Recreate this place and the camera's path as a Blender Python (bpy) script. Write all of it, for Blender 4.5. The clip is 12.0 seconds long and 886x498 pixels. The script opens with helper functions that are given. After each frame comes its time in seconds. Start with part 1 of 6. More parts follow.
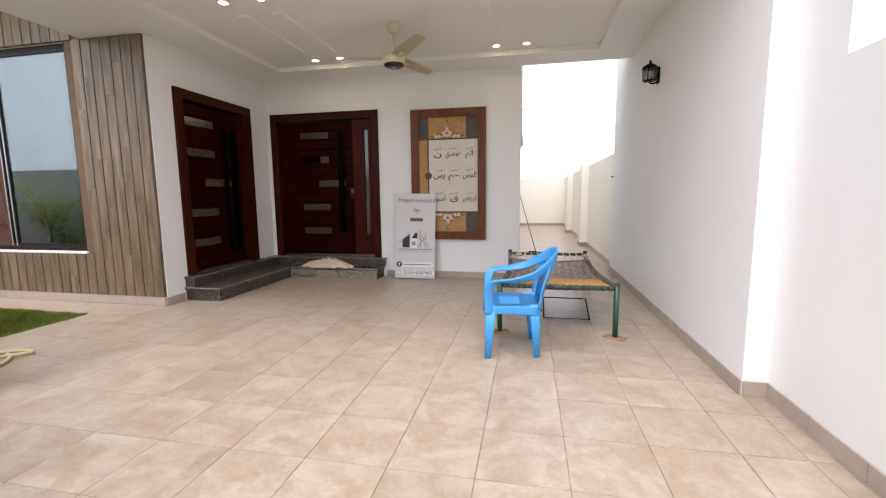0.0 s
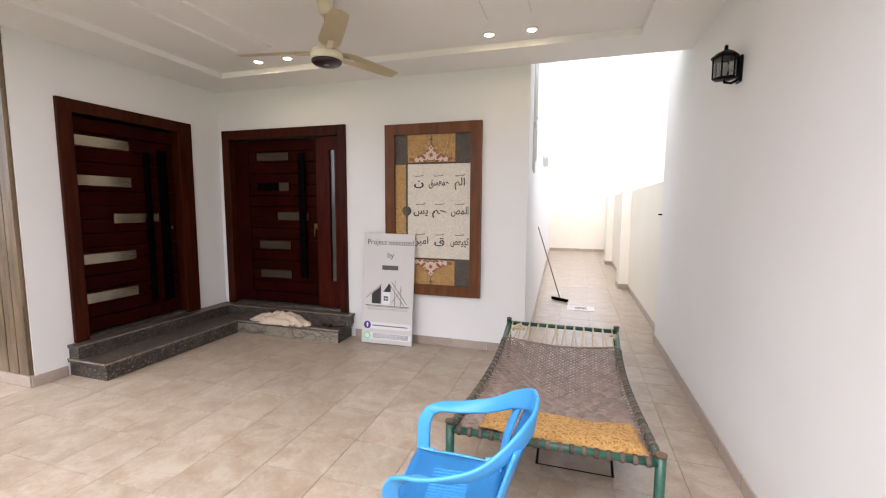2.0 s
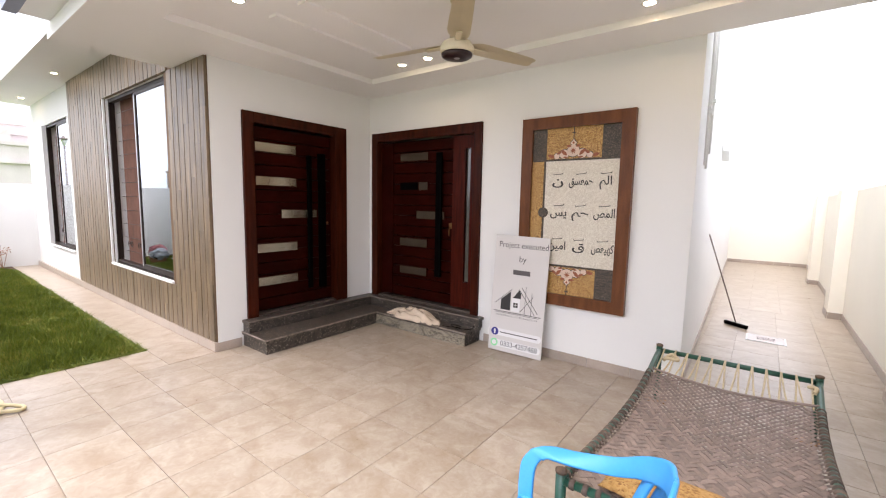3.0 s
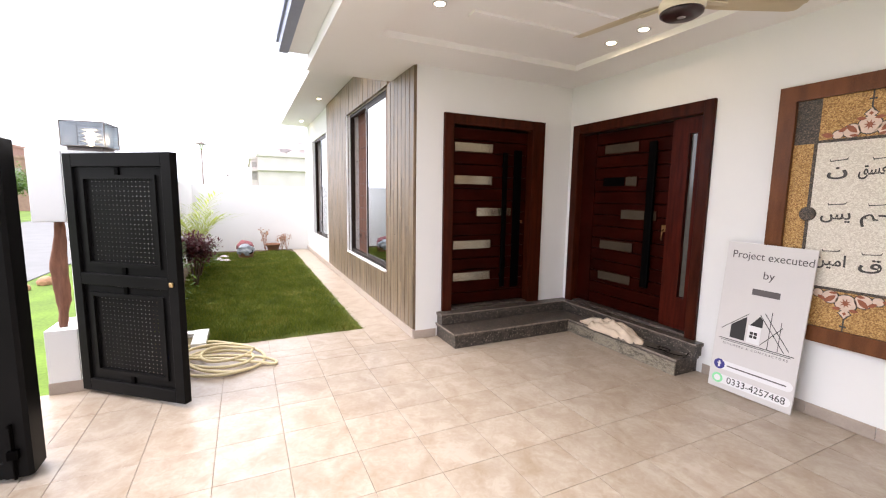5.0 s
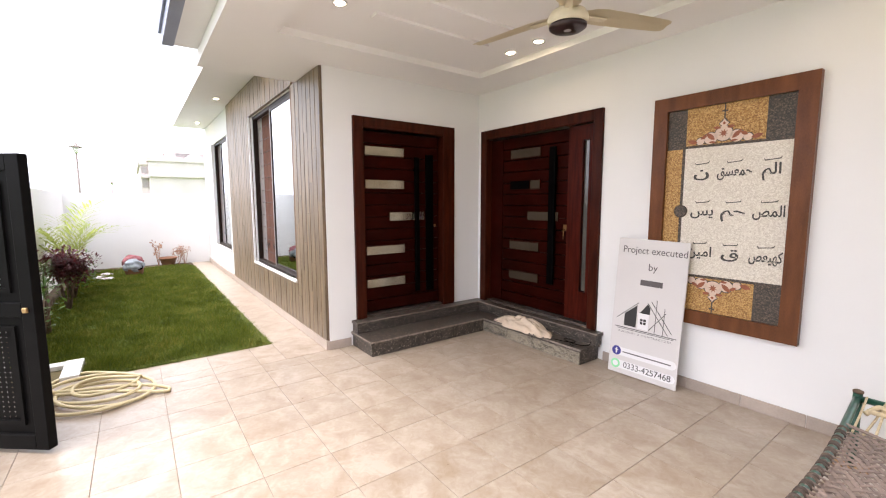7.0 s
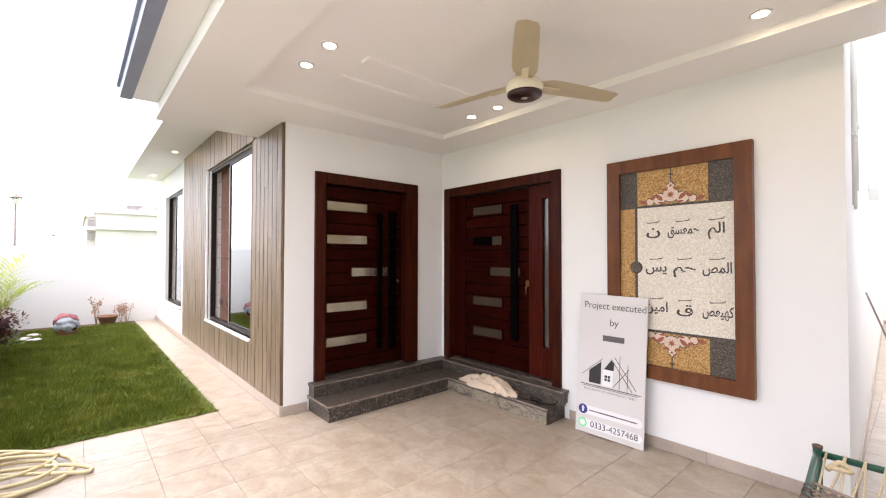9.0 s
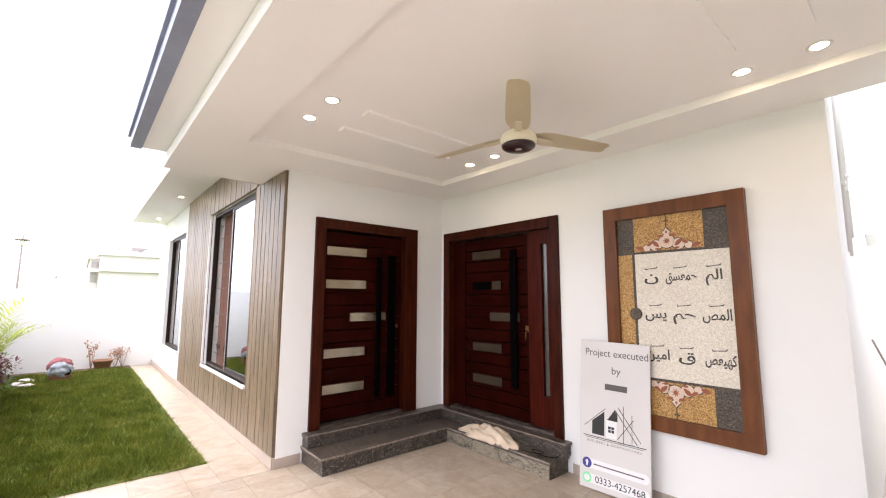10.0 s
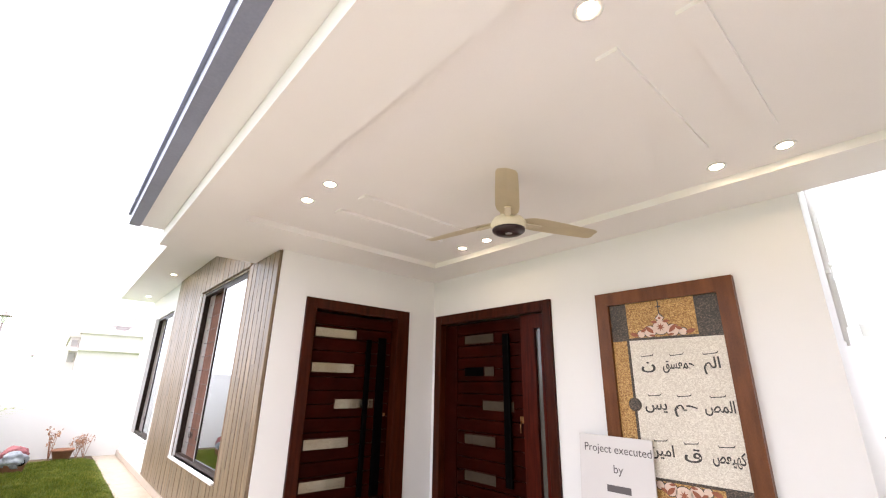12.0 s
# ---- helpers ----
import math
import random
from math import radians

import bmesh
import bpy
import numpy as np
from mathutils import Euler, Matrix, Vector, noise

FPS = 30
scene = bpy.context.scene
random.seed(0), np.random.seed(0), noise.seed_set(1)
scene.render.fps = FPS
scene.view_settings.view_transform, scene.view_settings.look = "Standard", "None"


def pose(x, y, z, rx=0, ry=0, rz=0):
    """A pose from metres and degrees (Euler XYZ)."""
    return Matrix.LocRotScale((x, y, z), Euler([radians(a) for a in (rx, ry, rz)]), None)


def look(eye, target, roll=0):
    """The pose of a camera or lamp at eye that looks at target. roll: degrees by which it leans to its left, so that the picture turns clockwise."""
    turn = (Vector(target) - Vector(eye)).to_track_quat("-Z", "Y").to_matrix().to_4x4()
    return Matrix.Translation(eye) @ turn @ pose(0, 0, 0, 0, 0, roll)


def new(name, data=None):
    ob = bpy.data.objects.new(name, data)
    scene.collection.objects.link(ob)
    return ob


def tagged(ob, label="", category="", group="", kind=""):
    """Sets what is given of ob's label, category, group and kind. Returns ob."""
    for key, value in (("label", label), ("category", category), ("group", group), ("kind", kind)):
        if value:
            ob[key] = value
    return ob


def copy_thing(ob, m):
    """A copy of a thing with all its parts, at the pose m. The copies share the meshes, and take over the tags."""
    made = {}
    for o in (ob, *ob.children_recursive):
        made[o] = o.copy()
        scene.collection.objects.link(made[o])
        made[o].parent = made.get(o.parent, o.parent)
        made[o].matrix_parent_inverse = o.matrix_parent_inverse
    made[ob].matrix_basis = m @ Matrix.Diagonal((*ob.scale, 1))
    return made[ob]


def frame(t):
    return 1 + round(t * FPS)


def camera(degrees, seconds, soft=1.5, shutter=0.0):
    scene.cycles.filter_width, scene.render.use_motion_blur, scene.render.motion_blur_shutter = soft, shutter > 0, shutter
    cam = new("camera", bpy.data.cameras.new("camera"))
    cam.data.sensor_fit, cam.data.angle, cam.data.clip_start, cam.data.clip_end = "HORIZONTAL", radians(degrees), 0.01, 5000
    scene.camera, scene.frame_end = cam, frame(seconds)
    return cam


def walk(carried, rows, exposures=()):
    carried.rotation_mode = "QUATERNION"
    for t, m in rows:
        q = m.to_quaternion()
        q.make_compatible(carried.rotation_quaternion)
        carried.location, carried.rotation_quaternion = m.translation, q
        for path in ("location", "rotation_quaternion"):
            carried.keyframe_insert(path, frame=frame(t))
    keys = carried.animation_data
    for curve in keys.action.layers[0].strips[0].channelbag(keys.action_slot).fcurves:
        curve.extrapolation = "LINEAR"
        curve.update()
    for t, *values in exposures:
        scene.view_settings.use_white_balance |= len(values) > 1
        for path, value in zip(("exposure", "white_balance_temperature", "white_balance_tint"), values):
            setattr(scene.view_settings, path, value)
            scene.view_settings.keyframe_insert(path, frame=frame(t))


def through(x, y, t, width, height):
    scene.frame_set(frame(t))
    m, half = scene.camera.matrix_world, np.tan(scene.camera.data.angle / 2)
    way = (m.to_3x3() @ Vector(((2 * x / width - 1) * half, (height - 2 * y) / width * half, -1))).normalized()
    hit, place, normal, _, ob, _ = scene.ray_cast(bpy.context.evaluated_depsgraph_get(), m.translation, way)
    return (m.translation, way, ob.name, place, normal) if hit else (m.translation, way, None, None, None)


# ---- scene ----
cam = camera(93.1, 12.0, soft=1.15)
PATH = [
    (0, (0.162, -0.125, 1.238), (-0.235, 1.819, 0.985), -0.6),
    (0.5, (0.279, 0.453, 1.345), (-0.122, 2.398, 1.115), -0.6),
    (1, (0.341, 0.944, 1.477), (-0.069, 2.89, 1.264), -0.4),
    (1.5, (0.467, 1.301, 1.568), (0.032, 3.243, 1.361), -0.3),
    (2, (0.495, 1.604, 1.59), (-0.094, 3.504, 1.384), 0.3),
    (2.5, (0.529, 1.87, 1.617), (-0.401, 3.627, 1.401), 0.6),
    (3, (0.526, 1.939, 1.612), (-0.681, 3.518, 1.391), 1.1),
    (3.5, (0.443, 1.985, 1.619), (-0.977, 3.373, 1.38), 1.2),
    (5.5, (0.382, 2.263, 1.615), (-1.436, 3.059, 1.369), 0.8),
    (6, (0.39, 2.298, 1.603), (-1.4, 3.159, 1.373), 0.4),
    (6.5, (0.387, 2.286, 1.611), (-1.311, 3.317, 1.384), 0.1),
    (7, (0.387, 2.279, 1.604), (-1.216, 3.455, 1.384), -0.1),
    (9, (0.353, 2.31, 1.613), (-1.152, 3.628, 1.653), 0.1),
    (9.5, (0.376, 2.323, 1.625), (-1.132, 3.629, 1.771), 0.1),
    (10, (0.387, 2.329, 1.645), (-1.114, 3.629, 1.884), 0.2),
    (10.5, (0.394, 2.328, 1.645), (-1.092, 3.622, 1.986), 0.4),
    (11, (0.374, 2.329, 1.629), (-1.086, 3.619, 2.079), 0.6),
    (11.5, (0.377, 2.344, 1.636), (-1.066, 3.622, 2.169), 0.8),
    (12, (0.393, 2.358, 1.637), (-1.03, 3.617, 2.261), 1.1),
]
walk(cam, [(t, look(eye, target, roll)) for t, eye, target, roll in PATH], exposures=[(0.0, 1.18, 6700, 17), (1.5, 1.46, 6700, 17), (2.5, 1.6, 6700, 17), (3.5, 1.8, 6700, 17), (5.5, 1.9, 6700, 17), (7.0, 1.94, 6700, 17), (9.0, 2.0, 6700, 17), (12.0, 2.1, 6700, 17)])

# ---- world and light ----
world = bpy.data.worlds.new("overcast_sky")
scene.world = world
world.use_nodes = True
wn, wl = world.node_tree.nodes, world.node_tree.links
wn.clear()
sky = wn.new("ShaderNodeTexSky")
sky.sky_type, sky.sun_disc, sky.sun_elevation, sky.sun_rotation = "NISHITA", False, radians(62), radians(194)
sky.air_density, sky.dust_density, sky.ozone_density = 1.0, 4.0, 1.0
haze = wn.new("ShaderNodeHueSaturation")
haze.inputs["Saturation"].default_value = 0.12
back = wn.new("ShaderNodeBackground")
back.inputs["Strength"].default_value = 0.14
wout = wn.new("ShaderNodeOutputWorld")
wl.new(sky.outputs[0], haze.inputs["Color"])
veil = wn.new("ShaderNodeMix")
veil.data_type = "RGBA"
veil.inputs["Factor"].default_value = 0.65
veil.inputs["B"].default_value = (5.6, 6.2, 7.2, 1)
wl.new(haze.outputs[0], veil.inputs["A"])
wl.new(veil.outputs["Result"], back.inputs["Color"])
wl.new(back.outputs[0], wout.inputs["Surface"])
sun = new("sun", bpy.data.lights.new("sun", "SUN"))
sun.data.energy, sun.data.angle, sun.data.color = 1.2, radians(60), (0.98, 0.99, 1.0)
sun.matrix_world = look((-4.0, -16, 31.0), (0, 0, 0))


# ---- materials ----
def nodes_of(name):
    m = bpy.data.materials.new(name)
    m.use_nodes = True
    nt = m.node_tree
    return m, nt.nodes, nt.links, nt.nodes["Principled BSDF"]


def ramp(n, stops):
    r = n.new("ShaderNodeValToRGB")
    e = r.color_ramp.elements
    while len(e) < len(stops):
        e.new(0.5)
    for k, (p, c) in enumerate(stops):
        e[k].position, e[k].color = p, (*c, 1)
    return r


def paint(name, color, rough=0.6, spread=0.06, scale=6.0, fine=120.0, bump=0.15, metal=0.0, stretch=(1, 1, 1), spec=0.5, coat=0.0, per_piece=0.0):
    """A surface with a coarse and a fine variation of its base colour, and fine relief."""
    m, n, l, b = nodes_of(name)
    tc, mp = n.new("ShaderNodeTexCoord"), n.new("ShaderNodeMapping")
    mp.inputs["Scale"].default_value = stretch
    l.new(tc.outputs["Object"], mp.inputs["Vector"])
    if per_piece:
        who, far = n.new("ShaderNodeObjectInfo"), n.new("ShaderNodeMath")
        far.operation = "MULTIPLY"
        far.inputs[1].default_value = 53.0
        l.new(who.outputs["Random"], far.inputs[0])
        l.new(far.outputs[0], mp.inputs["Location"])
    big, small = n.new("ShaderNodeTexNoise"), n.new("ShaderNodeTexNoise")
    big.inputs["Scale"].default_value, big.inputs["Detail"].default_value = scale, 5
    small.inputs["Scale"].default_value, small.inputs["Detail"].default_value = fine, 3
    l.new(mp.outputs[0], big.inputs["Vector"])
    l.new(mp.outputs[0], small.inputs["Vector"])
    mix = n.new("ShaderNodeMath")
    mix.operation = "MULTIPLY_ADD"
    l.new(small.outputs["Fac"], mix.inputs[0])
    mix.inputs[1].default_value = 0.35
    half = n.new("ShaderNodeMath")
    half.operation = "MULTIPLY"
    half.inputs[1].default_value = 0.65
    l.new(big.outputs["Fac"], half.inputs[0])
    l.new(half.outputs[0], mix.inputs[2])
    lo = tuple(max(0, c * (1 - 2.2 * spread)) for c in color)
    hi = tuple(min(1, c * (1 + 1.6 * spread)) for c in color)
    r = ramp(n, [(0.2, lo), (0.8, hi)])
    l.new(mix.outputs[0], r.inputs[0])
    last = r.outputs[0]
    if per_piece:
        info, hs = n.new("ShaderNodeObjectInfo"), n.new("ShaderNodeHueSaturation")
        mr = n.new("ShaderNodeMapRange")
        mr.inputs["To Min"].default_value, mr.inputs["To Max"].default_value = 1 - per_piece, 1 + per_piece
        l.new(info.outputs["Random"], mr.inputs["Value"])
        l.new(mr.outputs[0], hs.inputs["Value"])
        l.new(last, hs.inputs["Color"])
        last = hs.outputs[0]
    l.new(last, b.inputs["Base Color"])
    rr = n.new("ShaderNodeMapRange")
    rr.inputs["To Min"].default_value, rr.inputs["To Max"].default_value = max(0.02, rough - 0.08), min(1, rough + 0.1)
    l.new(big.outputs["Fac"], rr.inputs["Value"])
    l.new(rr.outputs[0], b.inputs["Roughness"])
    b.inputs["Metallic"].default_value = metal
    b.inputs["Specular IOR Level"].default_value = spec
    b.inputs["Coat Weight"].default_value = coat
    if bump:
        bp = n.new("ShaderNodeBump")
        bp.inputs["Strength"].default_value, bp.inputs["Distance"].default_value = bump, 0.004
        l.new(mix.outputs[0], bp.inputs["Height"])
        l.new(bp.outputs[0], b.inputs["Normal"])
    return m


def cloudy_tile(name, dark, light):
    """Glazed floor tile: soft cream clouds over brown, finer marbling, different on every tile."""
    m, n, l, b = nodes_of(name)
    tc, who, far, add = n.new("ShaderNodeTexCoord"), n.new("ShaderNodeObjectInfo"), n.new("ShaderNodeMath"), n.new("ShaderNodeVectorMath")
    far.operation = "MULTIPLY"
    far.inputs[1].default_value = 61.0
    l.new(who.outputs["Random"], far.inputs[0])
    l.new(tc.outputs["Object"], add.inputs[0])
    l.new(far.outputs[0], add.inputs[1])
    cloud, marble, grain = (n.new("ShaderNodeTexNoise") for _ in range(3))
    for node, size, detail, warp in ((cloud, 4.2, 4, 0.9), (marble, 17, 6, 1.6), (grain, 160, 2, 0)):
        node.inputs["Scale"].default_value, node.inputs["Detail"].default_value, node.inputs["Distortion"].default_value = size, detail, warp
        l.new(add.outputs[0], node.inputs["Vector"])
    both = n.new("ShaderNodeMix")
    both.inputs["Factor"].default_value = 0.34
    l.new(cloud.outputs["Fac"], both.inputs["A"])
    l.new(marble.outputs["Fac"], both.inputs["B"])
    speck = n.new("ShaderNodeMix")
    speck.inputs["Factor"].default_value = 0.08
    l.new(both.outputs["Result"], speck.inputs["A"])
    l.new(grain.outputs["Fac"], speck.inputs["B"])
    mid = tuple((p + q) / 2 for p, q in zip(dark, light))
    r = ramp(n, [(0.36, dark), (0.5, mid), (0.62, light)])
    l.new(speck.outputs["Result"], r.inputs[0])
    hs, tone = n.new("ShaderNodeHueSaturation"), n.new("ShaderNodeMapRange")
    tone.inputs["To Min"].default_value, tone.inputs["To Max"].default_value = 0.95, 1.05
    l.new(who.outputs["Random"], tone.inputs["Value"])
    l.new(tone.outputs[0], hs.inputs["Value"])
    l.new(r.outputs[0], hs.inputs["Color"])
    l.new(hs.outputs[0], b.inputs["Base Color"])
    rr = n.new("ShaderNodeMapRange")
    rr.inputs["To Min"].default_value, rr.inputs["To Max"].default_value = 0.22, 0.40
    l.new(both.outputs["Result"], rr.inputs["Value"])
    l.new(rr.outputs[0], b.inputs["Roughness"])
    b.inputs["Specular IOR Level"].default_value = 0.6
    bp = n.new("ShaderNodeBump")
    bp.inputs["Strength"].default_value, bp.inputs["Distance"].default_value = 0.05, 0.002
    l.new(both.outputs["Result"], bp.inputs["Height"])
    l.new(bp.outputs[0], b.inputs["Normal"])
    return m


def veined_granite(name, dark, light, rough, flecks):
    """Dark granite: drifting grey-brown veins, a fine grain and scattered pale flecks."""
    m, n, l, b = nodes_of(name)
    tc, mp = n.new("ShaderNodeTexCoord"), n.new("ShaderNodeMapping")
    mp.inputs["Scale"].default_value, mp.inputs["Rotation"].default_value = (1.0, 2.6, 2.6), (0, 0, radians(28))
    l.new(tc.outputs["Object"], mp.inputs["Vector"])
    vein, grain, spot = n.new("ShaderNodeTexNoise"), n.new("ShaderNodeTexNoise"), n.new("ShaderNodeTexVoronoi")
    vein.inputs["Scale"].default_value, vein.inputs["Detail"].default_value, vein.inputs["Distortion"].default_value = 5, 7, 1.8
    grain.inputs["Scale"].default_value, grain.inputs["Detail"].default_value = 110, 4
    spot.inputs["Scale"].default_value = 130
    l.new(mp.outputs[0], vein.inputs["Vector"])
    l.new(tc.outputs["Object"], grain.inputs["Vector"])
    l.new(tc.outputs["Object"], spot.inputs["Vector"])
    mix = n.new("ShaderNodeMix")
    mix.inputs["Factor"].default_value = 0.45
    l.new(vein.outputs["Fac"], mix.inputs["A"])
    l.new(grain.outputs["Fac"], mix.inputs["B"])
    r = ramp(n, [(0.40, dark), (0.60, light)])
    l.new(mix.outputs["Result"], r.inputs[0])
    sep, on, fl = n.new("ShaderNodeSeparateColor"), n.new("ShaderNodeMath"), n.new("ShaderNodeMix")
    l.new(spot.outputs["Color"], sep.inputs[0])
    on.operation = "GREATER_THAN"
    on.inputs[1].default_value = 1 - flecks
    l.new(sep.outputs[0], on.inputs[0])
    fl.data_type = "RGBA"
    fl.inputs["B"].default_value = (0.30, 0.26, 0.215, 1)
    l.new(on.outputs[0], fl.inputs["Factor"])
    l.new(r.outputs[0], fl.inputs["A"])
    l.new(fl.outputs["Result"], b.inputs["Base Color"])
    rr = n.new("ShaderNodeMapRange")
    rr.inputs["To Min"].default_value, rr.inputs["To Max"].default_value = rough - 0.1, rough + 0.15
    l.new(vein.outputs["Fac"], rr.inputs["Value"])
    l.new(rr.outputs[0], b.inputs["Roughness"])
    bp = n.new("ShaderNodeBump")
    bp.inputs["Strength"].default_value, bp.inputs["Distance"].default_value = 0.12, 0.002
    l.new(grain.outputs["Fac"], bp.inputs["Height"])
    l.new(bp.outputs[0], b.inputs["Normal"])
    return m


def chips(name, stops, scale, rough=0.5, bump=0.5, grain=0.0):
    """Stone chips: every cell takes one colour of the ramp, with relief between cells."""
    m, n, l, b = nodes_of(name)
    tc = n.new("ShaderNodeTexCoord")
    v = n.new("ShaderNodeTexVoronoi")
    v.inputs["Scale"].default_value = scale
    l.new(tc.outputs["Object"], v.inputs["Vector"])
    sep = n.new("ShaderNodeSeparateColor")
    l.new(v.outputs["Color"], sep.inputs[0])
    r = ramp(n, stops)
    l.new(sep.outputs[0], r.inputs[0])
    last = r.outputs[0]
    if grain:
        no, mx = n.new("ShaderNodeTexNoise"), n.new("ShaderNodeMix")
        no.inputs["Scale"].default_value, no.inputs["Detail"].default_value = 5, 4
        l.new(tc.outputs["Object"], no.inputs["Vector"])
        mx.data_type, mx.blend_type = "RGBA", "MULTIPLY"
        mx.inputs["Factor"].default_value = grain
        l.new(last, mx.inputs["A"])
        l.new(no.outputs["Fac"], mx.inputs["B"])
        last = mx.outputs["Result"]
    l.new(last, b.inputs["Base Color"])
    b.inputs["Roughness"].default_value = rough
    bp = n.new("ShaderNodeBump")
    bp.inputs["Strength"].default_value, bp.inputs["Distance"].default_value = bump, 0.003
    bp.invert = True
    l.new(v.outputs["Distance"], bp.inputs["Height"])
    l.new(bp.outputs[0], b.inputs["Normal"])
    return m


def glow(name, color, strength):
    m, n, l, b = nodes_of(name)
    b.inputs["Base Color"].default_value = (*color, 1)
    b.inputs["Emission Color"].default_value = (*color, 1)
    b.inputs["Emission Strength"].default_value = strength
    return m


def pane(name, tint, rough=0.02, through=0.85, mirror=0.25):
    """Thin window glass: clear straight through, mirror-like at a slant."""
    m, n, l, b = nodes_of(name)
    n.remove(b)
    out = n["Material Output"]
    tr, gl, mx, fr = n.new("ShaderNodeBsdfTransparent"), n.new("ShaderNodeBsdfGlossy"), n.new("ShaderNodeMixShader"), n.new("ShaderNodeFresnel")
    tr.inputs["Color"].default_value = (*[c * through for c in tint], 1)
    gl.inputs["Color"].default_value = (0.95, 0.97, 1, 1)
    gl.inputs["Roughness"].default_value = rough
    fr.inputs["IOR"].default_value = 2.3
    gloss = n.new("ShaderNodeMapRange")
    gloss.inputs["From Min"].default_value, gloss.inputs["From Max"].default_value = 0.215, 0.315
    gloss.inputs["To Min"].default_value, gloss.inputs["To Max"].default_value = 0.05, mirror
    l.new(fr.outputs[0], gloss.inputs["Value"])
    l.new(gloss.outputs[0], mx.inputs[0])
    l.new(tr.outputs[0], mx.inputs[1])
    l.new(gl.outputs[0], mx.inputs[2])
    l.new(mx.outputs[0], out.inputs["Surface"])
    return m


def grass_paint(name):
    """Blades from deep to yellow green, drifting in patches, with a few dry ones."""
    m, n, l, b = nodes_of(name)
    tc, geo, patch = n.new("ShaderNodeTexCoord"), n.new("ShaderNodeNewGeometry"), n.new("ShaderNodeTexNoise")
    patch.inputs["Scale"].default_value, patch.inputs["Detail"].default_value = 2.6, 4
    l.new(tc.outputs["Object"], patch.inputs["Vector"])
    mix = n.new("ShaderNodeMix")
    mix.inputs["Factor"].default_value = 0.42
    l.new(patch.outputs["Fac"], mix.inputs["A"])
    l.new(geo.outputs["Random Per Island"], mix.inputs["B"])
    r = ramp(n, [(0.22, (0.030, 0.058, 0.005)), (0.45, (0.076, 0.112, 0.009)), (0.62, (0.145, 0.17, 0.017)), (0.80, (0.28, 0.235, 0.06))])
    l.new(mix.outputs["Result"], r.inputs[0])
    l.new(r.outputs[0], b.inputs["Base Color"])
    b.inputs["Roughness"].default_value = 0.6
    b.inputs["Specular IOR Level"].default_value = 0.25
    return m


M = {}
M["wall"] = paint("white_wall_paint", (0.80, 0.79, 0.77), 0.75, 0.02, 1.5, 200, 0.08, spec=0.2)
M["cream_wall"] = paint("cream_boundary_wall_paint", (0.83, 0.785, 0.69), 0.8, 0.03, 0.8, 160, 0.1, spec=0.15)
M["ceiling"] = paint("white_ceiling_paint", (0.86, 0.84, 0.815), 0.7, 0.02, 1.2, 180, 0.06, spec=0.2)
M["tile"] = cloudy_tile("beige_floor_tile", (0.298, 0.222, 0.154), (0.418, 0.352, 0.284))
M["grout"] = paint("grey_grout", (0.31, 0.245, 0.185), 0.9, 0.1, 20, 200)
M["skirting"] = paint("taupe_skirting_tile", (0.40, 0.33, 0.28), 0.35, 0.1, 6, 90, 0.05, per_piece=0.08)
M["granite"] = veined_granite("dark_veined_granite", (0.014, 0.011, 0.009), (0.115, 0.088, 0.07), 0.30, 0.035)
M["granite_edge"] = veined_granite("dark_cut_granite", (0.012, 0.010, 0.009), (0.085, 0.068, 0.056), 0.42, 0.06)
M["granite_pale"] = veined_granite("pale_speckled_granite", (0.05, 0.042, 0.03), (0.32, 0.275, 0.205), 0.45, 0.18)
M["granite_nosing"] = veined_granite("pale_granite_edge", (0.10, 0.08, 0.065), (0.30, 0.25, 0.21), 0.45, 0.15)
M["door_wood"] = paint("dark_mahogany", (0.0225, 0.0023, 0.0012), 0.35, 0.3, 3, 60, 0.06, stretch=(1.2, 9, 1.2), spec=0.035)
M["door_wood_v"] = paint("upright_mahogany", (0.052, 0.0065, 0.003), 0.33, 0.5, 3, 60, 0.06, stretch=(9, 9, 0.8), spec=0.09)
M["frame_wood"] = paint("brown_polished_wood", (0.044, 0.0078, 0.003), 0.33, 0.4, 3, 70, 0.05, stretch=(7, 7, 1.0), spec=0.1)
M["mural_wood"] = paint("warm_brown_polished_wood", (0.145, 0.050, 0.0175), 0.33, 0.3, 3, 70, 0.05, stretch=(5, 5, 1.0), spec=0.2)
M["black_metal"] = paint("black_steel_paint", (0.0075, 0.007, 0.0068), 0.36, 0.2, 5, 150, 0.08, spec=0.05)
M["door_black"] = paint("black_lacquer", (0.0014, 0.0012, 0.0012), 0.5, 0.15, 5, 150, 0.04, spec=0.02)
M["brass"] = paint("aged_brass", (0.62, 0.42, 0.2), 0.3, 0.1, 20, 90, 0.05, metal=1.0)
M["lock_brass"] = paint("dull_dark_brass", (0.23, 0.12, 0.05), 0.42, 0.2, 20, 90, 0.05, metal=1.0)
M["door_glass"] = paint("bronze_mirror_glass", (0.40, 0.35, 0.265), 0.16, 0.08, 3, 50, 0.0, metal=0.85)
# Same bronze glass as door_glass; its weaker reflection is put into a darker colour.
M["glass_dim_reflection"] = paint("bronze_glass_dim_reflection", (0.06, 0.046, 0.033), 0.2, 0.15, 3, 50, 0.0, spec=0.45)
M["window_frame"] = paint("dark_brown_aluminium", (0.022, 0.014, 0.011), 0.4, 0.12, 6, 120, 0.03, spec=0.2)
M["lamp_frame"] = paint("grey_brown_lamp_metal", (0.15, 0.12, 0.105), 0.45, 0.12, 6, 120, 0.03)
M["lamp_post"] = paint("hazy_brown_post", (0.24, 0.19, 0.17), 0.6, 0.12)
